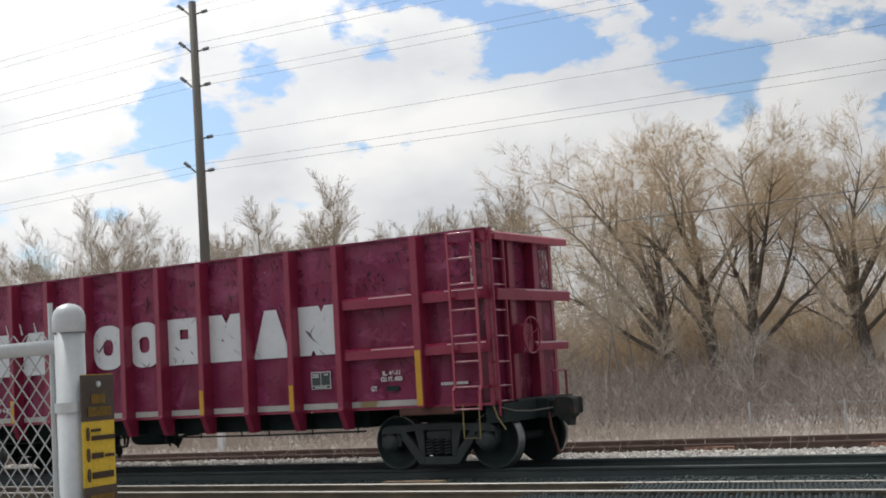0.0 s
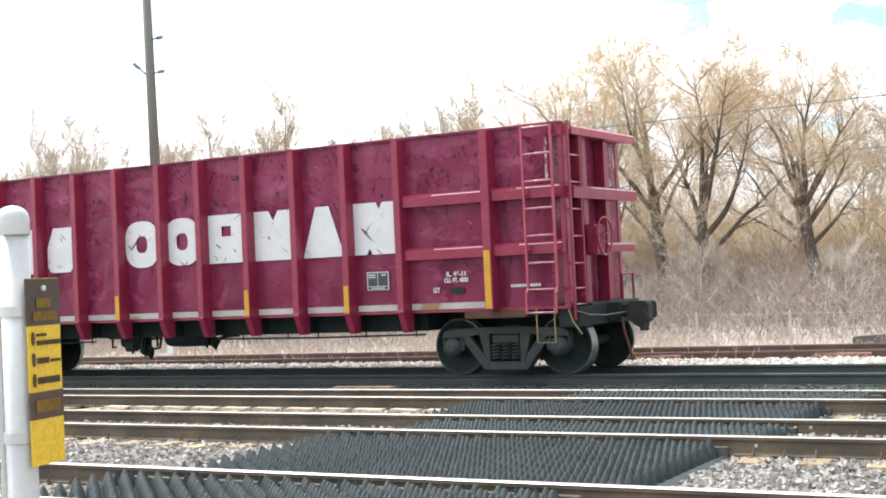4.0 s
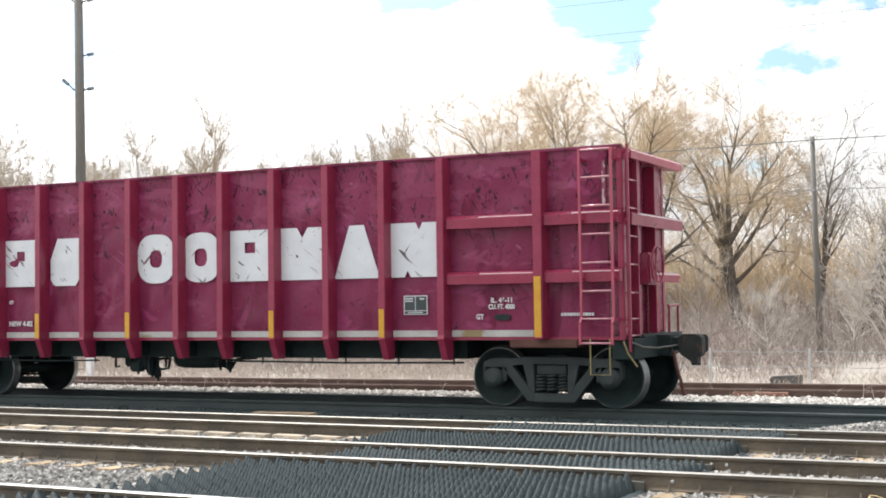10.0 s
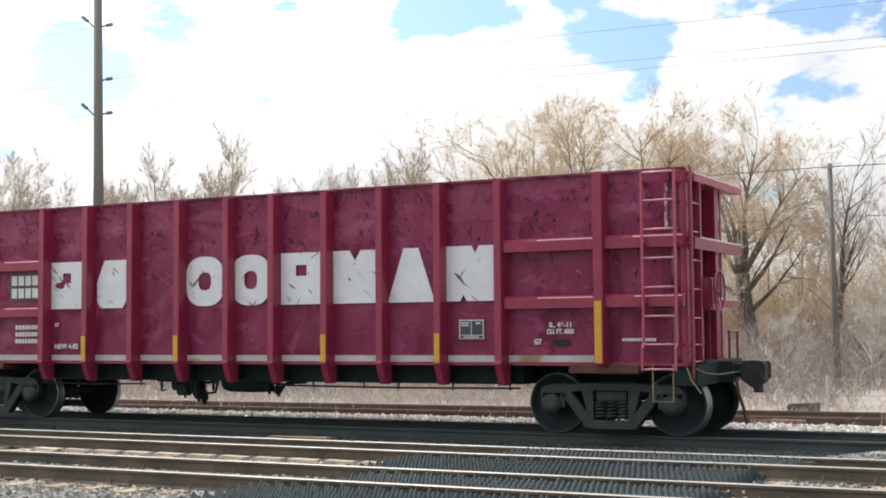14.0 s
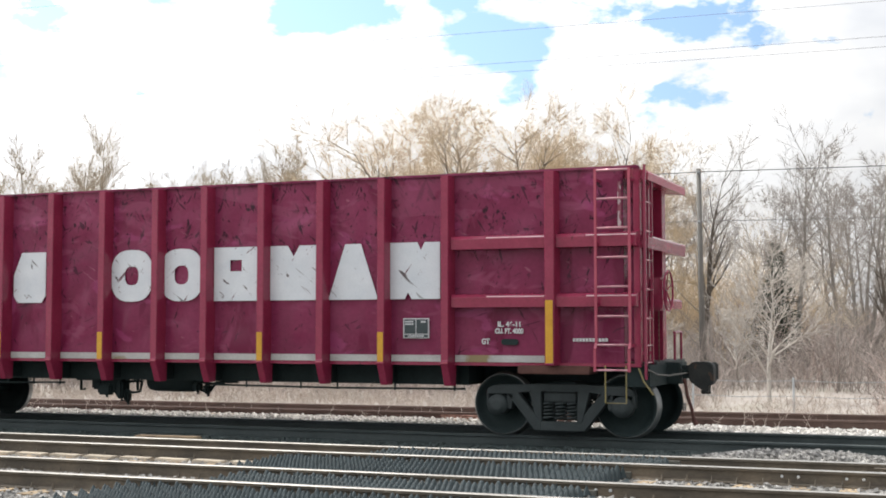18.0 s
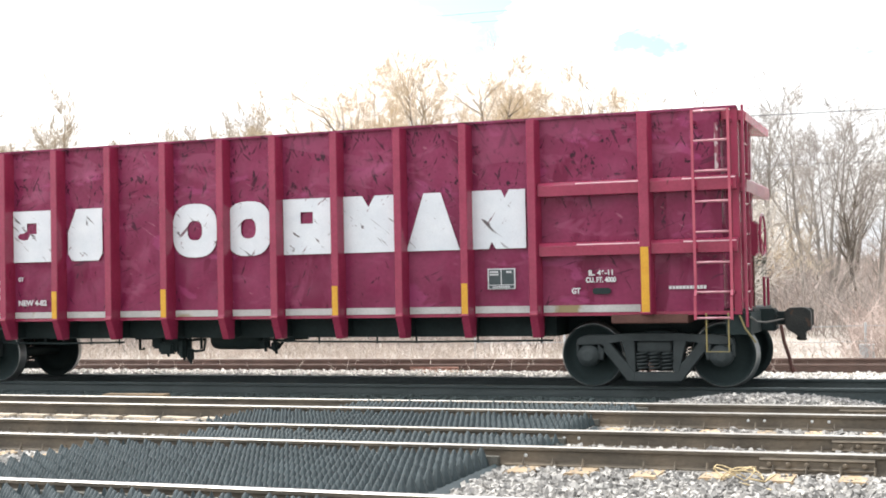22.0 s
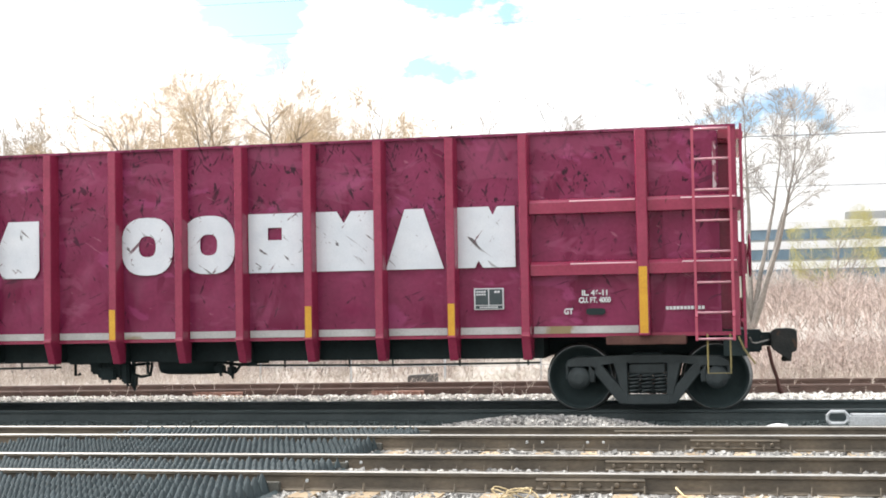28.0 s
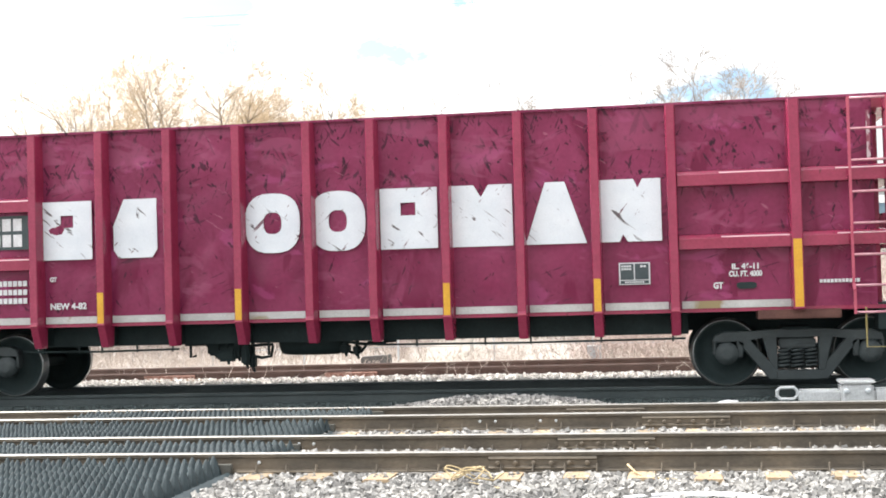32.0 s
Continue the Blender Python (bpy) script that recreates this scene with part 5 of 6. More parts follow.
for v in bm.verts:
    k = 1 + 0.25 * noise.noise(v.co * 3)
    v.co = Vector((v.co.x * 0.42 * k, v.co.y * 0.3 * k, max(-0.01, v.co.z * 0.22 * k)))
part("body", bm, M_STENCIL, wl_, smooth=True)
for x, y, a, ln in ((-8.5, 20.9, 4, 1.0), (-7.6, 21.0, -8, 0.8), (-3.6, 20.8, 10, 0.6), (-13, 20.9, 5, 0.9), (-1.2, 21.0, -5, 0.7), (-10.9, 16.4, 3, 1.0)):
    bm = bmesh.new()
    bx(bm, -ln / 2, ln / 2, -0.1, 0.1, 0, 0.13, bevel=0.015)
    for v in bm.verts:
        v.co += 0.02 * Vector((noise.noise(v.co * 5), noise.noise(v.co * 7), 0))
    thing("old_tie", "broken weathered wooden tie lying by the siding", "tie", group="discarded ties", at=pose(x, y, G + 0.012, 0, 0, a), data=mesh_of("old_tie", bm, M_TIE))


# ---- fence with sign ----
P0 = Vector((-3.083, 2.765, 0))
F_DIR = Vector((-1.0, 0.05, 0)).normalized()
post = thing("fence_post", "galvanised steel fence post with domed cap", "post", at=pose(P0.x, P0.y, G - 0.03))
bm = bmesh.new()
tube(bm, [(0, 0, 0), (0, 0, 0.9), (0, 0, 1.975)], 0.0445, 20)
part("shaft", bm, M_GALV, post, smooth=True)
bm = bmesh.new()
prof = [(0.0475, 1.945), (0.049, 1.950), (0.049, 1.995), (0.044, 2.010), (0.034, 2.022), (0.018, 2.030), (0.002, 2.033)]
rings = [[bm.verts.new((r * math.cos(k * math.pi / 10), r * math.sin(k * math.pi / 10), z)) for k in range(20)] for r, z in prof]
for a, b in zip(rings, rings[1:]):
    for k in range(20):
        bm.faces.new((a[k], a[(k + 1) % 20], b[(k + 1) % 20], b[k]))
bm.faces.new(rings[-1])
part("cap", bm, M_GALV, post, smooth=True)
for z in (0.45, 0.9, 1.35, 1.72):
    bm = bmesh.new()
    tube(bm, [(0, 0, z - 0.015), (0, 0, z + 0.015)], 0.050, 20)
    bx(bm, -0.085, -0.04, 0.005, 0.03, z - 0.014, z + 0.014)
    part("tension_band", bm, M_GALV, post)
fence = thing("chain_link_fence", "galvanised chain-link fence with a top rail", "fence", at=pose(P0.x, P0.y, 0, 0, 0, math.degrees(math.atan2(F_DIR.y, F_DIR.x))))
FL, FZ0, FZ1 = 2.6, G + 0.03, 1.72
bm = bmesh.new()
tube(bm, [(0.045, 0, 1.675), (FL, 0, 1.675)], 0.023, 12)
part("top_rail", bm, M_GALV, fence, smooth=True)
bm = bmesh.new()
tube(bm, [(0.085, 0, FZ0), (0.085, 0, FZ1 + 0.09)], 0.008, 6)
part("tension_bar", bm, M_GALV, fence)
segs, cell = [], 0.068
kmax = int((FL + (FZ1 - FZ0)) / cell) + 2
for fam in (1, -1):
    for k in range(-int((FZ1 - FZ0) / cell) - 1, kmax):
        xa = k * cell
        za = FZ0 if fam > 0 else FZ1
        p = Vector((xa, 0.004 * fam, za))
        q = p + Vector((FZ1 - FZ0, 0, fam * (FZ1 - FZ0))) * 1.0
        k0, k1 = max(0.0, (0.085 - p.x) / (q.x - p.x)), min(1.0, (FL - p.x) / (q.x - p.x))
        if k1 > k0:
            segs.append((p.lerp(q, k0), p.lerp(q, k1), 0.0022, 0.0022))
part("wire_mesh", sticks("wire_mesh", segs, M_MESHWIRE, 4), None, fence, "woven diamond wire mesh")
twist = sticks("twist", [(Vector((0, 0, 0)), Vector((0.012, 0, 0.035)), 0.0025, 0.001)], M_GALV, 4)
for k in range(36):
    part("twist", twist, None, fence, at=pose(0.085 + cell * k, 0, FZ1))

S_DIR = Vector((-0.168, 0.982, 0)).normalized()
sign = thing("warning_sign", "yellow and dark brown trespass warning sign on the fence post", "sign",
             at=pose(P0.x + 0.058, P0.y - 0.018, 1.035, 0, 0, math.degrees(math.atan2(S_DIR.y, S_DIR.x))))
SW, SH = 0.155, 0.55
box_part("board", sign, M_SIGNY, (0, SW, -0.003, 0.0, 0.0, SH))
box_part("header", sign, M_SIGNK, (-0.001, SW + 0.001, -0.0045, 0.001, 0.410, SH - 0.002), "dark header field")
box_part("band", sign, M_SIGNK, (-0.001, SW + 0.001, -0.0045, 0.001, 0.135, 0.215), "dark number band")
for z, h, x0, n, m in ((0.462, 0.028, 0.078, 7, M_SIGND), (0.424, 0.028, 0.045, 12, M_SIGND), (0.155, 0.036, 0.045, 12, M_SIGND),
                       (0.378, 0.012, 0.072, 5, M_SIGNK), (0.352, 0.020, 0.072, 12, M_SIGNK), (0.298, 0.024, 0.072, 6, M_SIGNK), (0.300, 0.013, 0.186, 5, M_SIGNK), (0.238, 0.028, 0.072, 11, M_SIGNK)):
    for k in range(n):
        box_part("writing_bar", sign, m, (0.55 * (x0 + k * 0.0172), 0.55 * (x0 + k * 0.0172 + 0.0085), -0.0085, -0.006 if m is M_SIGND else -0.003, z, z + (h if m is M_SIGND else h * 0.7)))
for z in (0.372, 0.310, 0.250):
    bm = bmesh.new()
    prism(bm, [(0.022 + 0.006 * math.cos(k * math.pi / 6), z + 0.020 * math.sin(k * math.pi / 6)) for k in range(12)], "y", -0.0085, -0.003)
    part("symbol", bm, M_SIGNK, sign)
bm = bmesh.new()
lathe(bm, [(-0.014, 0.004), (-0.010, 0.009), (-0.003, 0.009)], 8)
part("screw", bm, M_GALV, sign, at=pose(SW / 2, 0, SH - 0.03))


# ---- poles and wires ----
pole = thing("utility_pole", "tall grey utility pole with stand-off insulators", "utility pole", at=pose(-36.0, 40.0, G))
bm = bmesh.new()
tube(bm, [(0.15, 0, 0), (0.1, 0, 8), (0, 0, 17.25)], 0.24, 14, 0.15)
part("shaft", bm, M_POLE, pole, smooth=True)
for z, sides in ((16.75, (-1, 1)), (15.2, (-1, 1)), (13.75, (-1, 1)), (11.6, (1,)), (10.25, (-1, 1))):
    for s in sides:
        up = 0.35 if s < 0 else 0.02
        bm = bmesh.new()
        tube(bm, [(s * 0.12, 0, z - 0.05), (s * 0.42, 0.1 * s, z + up * 0.7)], 0.035, 7)
        br = part("arm", bm, M_POLE, pole)
        bm = bmesh.new()
        for k in range(5):
            q = 0.42 + 0.055 * k
            tube(bm, [(s * q, 0.1 * s, z + up * (0.7 + 0.12 * k)), (s * (q + 0.03), 0.1 * s, z + up * (0.7 + 0.12 * k + 0.07))], 0.075, 8)
        part("insulator", bm, M_INSUL, br)


def wire(label, y, z, x0, x1, sag, r=0.0062, spans=2, dy=0.0):
    bm = bmesh.new()
    pts, n = [], 14
    w = (x1 - x0) / spans
    for s in range(spans):
        for k in range(n + (s == spans - 1)):
            u = k / n
            pts.append((x0 + w * (s + u), y + dy * (s + u) / spans, z - sag * 4 * u * (1 - u)))
    tube(bm, pts, r, 5)
    thing("overhead_wire", label, "wire", group="overhead wires", data=mesh_of("overhead_wire", bm, M_WIRE))


for z in (16.75, 15.2, 13.75, 11.6, 10.25):
    wire("thin dark overhead wire on the tall pole", 40.1, z + G + 0.02, -126.0, 54.0, 0.55)
    if z != 11.6:
        wire("thin dark overhead wire on the tall pole", 39.9, z + G + 0.28, -126.0, 54.0, 0.55)
for z in (5.55, 4.25):
    wire("dark overhead cable along the brush", 34.84, z, -66.8, 53.2, 0.10, 0.013 if z > 5 else 0.008, 4)
p2 = thing("utility_pole", "slim weathered wooden pole in the brush", "utility pole", at=pose(-6.8, 35.0, G))
bm = bmesh.new()
tube(bm, [(0.05, 0, 0), (0, 0, 3.0), (-0.02, 0, 5.85)], 0.085, 10, 0.06)
part("shaft", bm, M_POLE, p2, smooth=True)
bm = bmesh.new()
tube(bm, [(0, -0.06, 5.70), (0.0, -0.16, 5.75)], 0.04, 8)
part("insulator", bm, M_INSUL, p2)
bm = bmesh.new()
tube(bm, [(0, -0.06, 4.40), (0.0, -0.17, 4.45)], 0.03, 8)
part("insulator", bm, M_INSUL, p2)


# ---- trees ----
def reach(p, d, dome):
    """How far from p along d it is to the uneven outline of the crown."""
    cx, cz, rx, rz, sd = dome
    s = 0.1
    while s < 12:
        q = p + d * s
        v = Vector(((q.x - cx) / rx, q.y / rx, (q.z - cz) / rz))
        if v.length > 1 + 0.30 * noise.noise(v.normalized() * 2.2 + Vector((sd, 0, 0))) + 0.14 * noise.noise(v.normalized() * 6 + Vector((0, sd, 0))):
            break
        s += 0.12
    return s


def grow(r, p, d, length, rad, lvl, spec, limbs, twigs, dome=None):
    if dome and lvl:
        length = min(length, reach(p, d, dome) * r.uniform(0.96, 1.14))
        if length < 0.12:
            return
    full = spec["span"][lvl] if dome else length
    n = spec["steps"][lvl]
    seg = length / n
    last = lvl == len(spec["steps"]) - 1
    kids = spec["kids"][lvl]
    spots = sorted(spec["bare"][lvl] + (1 - spec["bare"][lvl]) * r.random() ** 0.75 for _ in range(kids)) if kids else []
    if spots and 0 < lvl < 3:
        spots[-2:] = [0.97, 0.995]          # every limb ends in a fork of twigs
    for i in range(n):
        wob = spec["wobble"][lvl]
        d = (d + Vector((r.gauss(0, wob), r.gauss(0, wob), r.gauss(0, wob) + spec["lift"][lvl]))).normalized()
        q = p + d * seg
        ra, rb = (max(spec["least"], rad * (1 - f_ / n) ** spec.get("taper", 0.85)) for f_ in (i, i + 0.95))
        (limbs if lvl <= spec["thick"] else twigs).append((p, q + d * seg * 0.06, ra, rb))
        while spots and spots[0] <= (i + 1) / n:
            f = spots.pop(0)
            k = p.lerp(q, min(1, max(0, f * n - i)))
            side = d.orthogonal().normalized()
            side.rotate(Matrix.Rotation(r.uniform(0, 2 * math.pi), 3, d))
            ang = radians(r.uniform(*spec["angle"][lvl]))
            e = (d * math.cos(ang) + side * math.sin(ang)).normalized()
            ln = (full if dome else length) * r.uniform(*spec["ratio"][lvl]) * (1.15 - 0.5 * f)
            if not last:
                grow(r, k, e, ln, max(spec["least"], rad * max(0.2, 1 - 0.82 * f) * spec["thin"][lvl] * (1.3 if f > 0.96 else 1)), lvl + 1, spec, limbs, twigs, dome)
        p = q


WILLOW = dict(steps=[4, 13, 9, 7, 4], kids=[10, 11, 9, 8, 0], bare=[0.30, 0.30, 0.25, 0.1, 0], wobble=[0.06, 0.095, 0.12, 0.10, 0.06], lift=[0.02, 0.02, 0.035, 0.03, 0.0], span=[2.6, 6.5, 2.6, 1.25, 0.8],
              angle=[(12, 70), (20, 50), (25, 60), (16, 50), (0, 1)], ratio=[(3.2, 4.2), (0.42, 0.66), (0.42, 0.66), (0.5, 0.9), (1, 1)], thin=[0.64, 0.60, 0.48, 0.5, 1], thick=2, least=0.0042)
BARE = dict(steps=[9, 6, 5, 4], kids=[15, 8, 7, 0], bare=[0.28, 0.15, 0.1, 0], wobble=[0.05, 0.10, 0.13, 0.13], lift=[0.03, 0.07, 0.05, 0.03],
            angle=[(28, 52), (25, 50), (20, 50), (0, 1)], ratio=[(0.26, 0.44), (0.35, 0.55), (0.4, 0.65), (1, 1)], thin=[0.45, 0.45, 0.5, 1], thick=1, least=0.005)
POPLAR = dict(steps=[10, 6, 5, 3], kids=[44, 8, 6, 0], bare=[0.12, 0.15, 0.1, 0], wobble=[0.018, 0.06, 0.09, 0.09], lift=[0.02, 0.06, 0.05, 0.03],
              angle=[(20, 44), (20, 45), (20, 48), (0, 1)], ratio=[(0.14, 0.30), (0.36, 0.58), (0.42, 0.7), (1, 1)], thin=[0.26, 0.5, 0.5, 1], thick=0, least=0.0060)
SAPLING = dict(steps=[8, 8, 6, 4], kids=[20, 9, 6, 0], bare=[0.16, 0.15, 0.1, 0], wobble=[0.04, 0.07, 0.10, 0.13], lift=[0.03, 0.03, 0.04, 0.03],
               angle=[(35, 62), (25, 50), (20, 50), (0, 1)], ratio=[(0.42, 0.66), (0.35, 0.55), (0.4, 0.65), (1, 1)], thin=[0.55, 0.5, 0.5, 1], thick=1, least=0.0055)


def tree(label, category, seed, spec, x, y, height, trunk_len, rad, bark, twig, group="", lean=(0, 0), z=G, turn=0, dome=None):
    r = random.Random(seed)
    limbs, twigs = [], []
    grow(r, Vector((0, 0, 0)), Vector((lean[0], lean[1], 1)).normalized(), trunk_len, rad, 0, spec, limbs, twigs, dome)
    zs = sorted(s[1].z for s in twigs)
    top = zs[int(len(zs) * 0.995)]
    k = 1.0 if dome else height / top
    sc = lambda L: [(a * k, b * k, ra * (0.5 + 0.5 * k), rb * (0.5 + 0.5 * k)) for a, b, ra, rb in L]
    t = thing(name_of(category), label, category, group, at=pose(x, y, z, 0, 0, turn))
    part("trunk", sticks("trunk", sc(limbs), bark, 6), None, t)
    part("crown", sticks("crown", sc(twigs), twig, 3), None, t, "haze of fine bare twigs")
    return t


def name_of(category):
    return category.replace(" ", "_")


def again(t, x, y, turn, scale=1.0, z=G, label=""):
    c = copy_thing(t, pose(x, y, z, 0, 0, turn))
    c.scale = (scale, scale, scale)
    if label:
        tagged(c, label)
    return c


WL = "large bare willow with golden spring twigs"
GW = "willows behind the brush"
SPRAY = dict(steps=[12, 8, 6, 4], kids=[15, 12, 9, 0], bare=[0.28, 0.18, 0.12, 0], wobble=[0.075, 0.085, 0.09, 0.07], lift=[0.012, 0.016, 0.022, 0.01],
             angle=[(26, 62), (24, 56), (20, 52), (0, 1)], ratio=[(0.36, 0.56), (0.36, 0.54), (0.42, 0.66), (1, 1)], thin=[0.36, 0.40, 0.5, 1], thick=1, least=0.0034, taper=1.15)


def willow(label, seed, x, y, trunk_len, lean, rad, fan, group=GW, bark=None, twig=None, spec=None, category="willow tree", haze="haze of fine golden twigs"):
    """A short trunk from which limbs fan out; fan: rows of (part of the trunk's length, lean in x, lean in y, length, thickness)."""
    r = random.Random(seed)
    limbs, twigs, p, d = [], [], Vector((0, 0, 0)), Vector((lean, 0, 1)).normalized()
    n = 7
    line = [p.copy()]
    for i in range(n):
        d = (d + Vector((r.gauss(0, 0.04), r.gauss(0, 0.04), 0))).normalized()
        q = p + d * trunk_len / n
        limbs.append((p, q + d * 0.03, rad * (1.25 if i == 0 else 1 - 0.25 * i / n), rad * (1 - 0.25 * (i + 1) / n)))
        p = q
        line.append(p.copy())
    for f, dx, dy, ln, th in fan:
        k = min(n - 1, int(f * n))
        q = line[k].lerp(line[k + 1], f * n - k)
        grow(r, q, Vector((dx, dy, 1)).normalized(), ln, rad * th, 0, spec or SPRAY, limbs, twigs)
    t = thing(name_of(category), label, category, group, at=pose(x, y, G))
    part("trunk", sticks("trunk", limbs, bark or M_BARK, 6), None, t)
    part("crown", sticks("crown", twigs, twig or M_WILLOW, 3), None, t, haze)
    return t


w1 = willow(WL, 4, -16.6, 45.0, 4.2, -0.16, 0.27, [(0.5, -0.95, 0.3, 5.1, 0.40), (0.7, 0.70, -0.3, 4.1, 0.36), (0.85, -0.75, -0.5, 4.9, 0.48), (0.95, 0.55, 0.4, 4.6, 0.46), (1.0, -0.14, 0.0, 5.0, 0.60), (1.0, -0.42, 0.5, 5.1, 0.5), (1.0, 0.22, -0.5, 5.0, 0.5)])
willow("bare willow with golden twigs, leaning away from its neighbours", 15, -18.5, 46.5, 3.4, -0.28, 0.28, [(0.55, -1.09, 0.3, 7.5, 0.5), (0.7, -0.81, -0.4, 7.4, 0.52), (0.9, -0.57, 0.5, 6.7, 0.5), (1.0, -0.34, -0.2, 6.3, 0.58), (1.0, -0.14, 0.4, 5.6, 0.5), (0.45, -1.57, -0.3, 6.7, 0.42), (0.8, 0.24, -0.4, 4.4, 0.4)])
w3 = willow("bare willow with golden twigs and a low forked trunk", 13, -15.0, 44.0, 3.1, 0.02, 0.25, [(0.6, 1.28, -0.3, 5.0, 0.48), (0.8, 0.84, 0.3, 5.2, 0.52), (0.9, -0.25, 0.2, 4.4, 0.5), (1.0, 0.18, -0.2, 5.6, 0.6), (1.0, 0.46, -0.4, 5.6, 0.6), (1.0, 0.00, 0.5, 5.2, 0.5), (0.7, -0.53, -0.5, 3.4, 0.35)])
willow("bare willow with golden twigs and a thick dark leaning trunk", 27, -11.3, 45.5, 3.5, -0.20, 0.27, [(0.7, -0.92, -0.3, 4.0, 0.42), (0.8, 0.78, 0.3, 4.0, 0.42), (1.0, -0.31, 0.4, 4.8, 0.52), (1.0, 0.05, -0.3, 5.0, 0.55), (1.0, 0.42, 0.3, 4.6, 0.46), (0.6, 1.10, -0.4, 3.5, 0.36)])
again(w1, -13.2, 51.0, 75, 0.84, label="bare willow with golden twigs behind its larger neighbours")
again(w3, -20.6, 49.5, 190, 0.80, label="smaller bare willow with golden twigs behind the freight car")

b1 = tree("slender bare grey tree in the thicket", "bare tree", 3, BARE, -5.6, 45.0, 9.0, 8.5, 0.13, M_GREYBARK, M_TWIG, "bare trees in the thicket")
b2 = tree("bare dark tree with crooked limbs", "bare tree", 8, BARE, -8.8, 45.0, 8.4, 8.0, 0.17, M_BARK, M_TWIG, "bare trees in the thicket", (0.06, 0))
b3 = tree("bare grey-brown tree with dense fine twigs", "bare tree", 15, BARE, -3.6, 44.0, 6.6, 7.0, 0.12, M_GREYBARK, M_TWIG, "bare trees in the thicket")
spots = [(-8.9, 47, 0.95), (-7.4, 52, 0.9), (-6.9, 43, 0.8), (-4.6, 48, 0.92), (-3.0, 50, 0.95), (-2.2, 47, 0.85), (-5.2, 55, 1.0), (-2.6, 42, 0.75), (-6.0, 49, 0.85), (-10.5, 55, 0.75), (-12.5, 58, 0.78), (-13.5, 62, 1.08), (-11.0, 64, 1.12), (-9.0, 60, 1.0), (-7.2, 66, 1.15), (-5.6, 62, 1.0), (-4.2, 66, 1.1), (-2.8, 61, 0.95), (-8.0, 57, 0.9), (-3.8, 57, 0.88), (-6.6, 59, 0.95)]
rt_ = random.Random(77)
for i, (x, y, s) in enumerate(spots):
    again((b1, b2, b3)[i % 3], x + rt_.uniform(-0.3, 0.3), y, rt_.uniform(0, 360), s * rt_.uniform(0.88, 1.05))
STALKS = dict(steps=[12, 7, 5, 4], kids=[12, 8, 7, 0], bare=[0.48, 0.2, 0.1, 0], wobble=[0.05, 0.11, 0.12, 0.12], lift=[0.0, 0.02, 0.03, 0.02],
              angle=[(24, 50), (24, 54), (20, 52), (0, 1)], ratio=[(0.18, 0.32), (0.34, 0.55), (0.4, 0.66), (1, 1)], thin=[0.42, 0.42, 0.5, 1], thick=1, least=0.0052, taper=1.0)
BT = "bare trees in the thicket"
stem = willow("many-stemmed bare tree at the end of the brush", 5, 1.0, 38.0, 0.6, 0.0, 0.16, [(0.6, -0.24, 0.15, 6.5, 0.52), (0.9, -0.07, -0.1, 6.7, 0.6), (1.0, 0.03, 0.1, 6.8, 0.6), (0.9, 0.13, -0.15, 6.4, 0.6), (1.0, 0.20, 0.1, 6.3, 0.55), (0.7, 0.31, 0.05, 6.0, 0.5)],
              BT, M_GREYBARK, M_TWIG, STALKS, "bare tree", "sparse haze of grey twigs")
again(stem, -3.2, 44.5, 250, 0.90, label="many-stemmed bare grey tree behind the clearing")

# low wire fence along the foot of the brush
wf = thing("wire_fence", "low wire fence with thin grey posts before the brush", "fence", at=pose(-7.4, 26.6, G))
for k in range(6):
    bm = bmesh.new()
    tube(bm, [(0, 0, 0), (0.01 * (-1) ** k, 0, 0.70)], 0.022, 8)
    part("post", bm, M_GALV, wf, at=pose(1.97 * k - 1.9, 0, 0))
for z in (0.64, 0.34):
    bm = bmesh.new()
    tube(bm, [(-1.9 + 1.97 * k / 2, 0, z - (0.025 if k % 2 else 0)) for k in range(11)], 0.007, 5)
    part("fence_wire", bm, M_MESHWIRE, wf)

pp1 = tree("slim bare poplar with upswept twigs", "poplar tree", 41, POPLAR, -43.0, 52.0, 11.0, 9.5, 0.13, M_GREYBARK, M_TANTWIG, "slim poplars behind the train")
pp2 = tree("slim bare poplar with upswept twigs", "poplar tree", 42, POPLAR, -39.6, 53.0, 11.8, 9.5, 0.13, M_GREYBARK, M_TANTWIG, "slim poplars behind the train")
rp = random.Random(23)
for i in range(34):
    again((pp1, pp2)[i % 2], -48.5 + 0.60 * i + rp.uniform(-0.4, 0.4), 52 + rp.uniform(0, 6), rp.uniform(0, 360), rp.choice((0.66, 0.70, 0.72, 0.76, 0.8, 0.84, 0.96)))
ROUND = dict(steps=[12, 8, 6, 3], kids=[18, 10, 8, 0], bare=[0.20, 0.15, 0.1, 0], wobble=[0.035, 0.06, 0.08, 0.07], lift=[0.006, 0.02, 0.02, 0.01],
             angle=[(16, 38), (18, 42), (18, 46), (0, 1)], ratio=[(0.26, 0.42), (0.36, 0.56), (0.42, 0.66), (1, 1)], thin=[0.40, 0.45, 0.5, 1], thick=0, least=0.0048, taper=1.0)
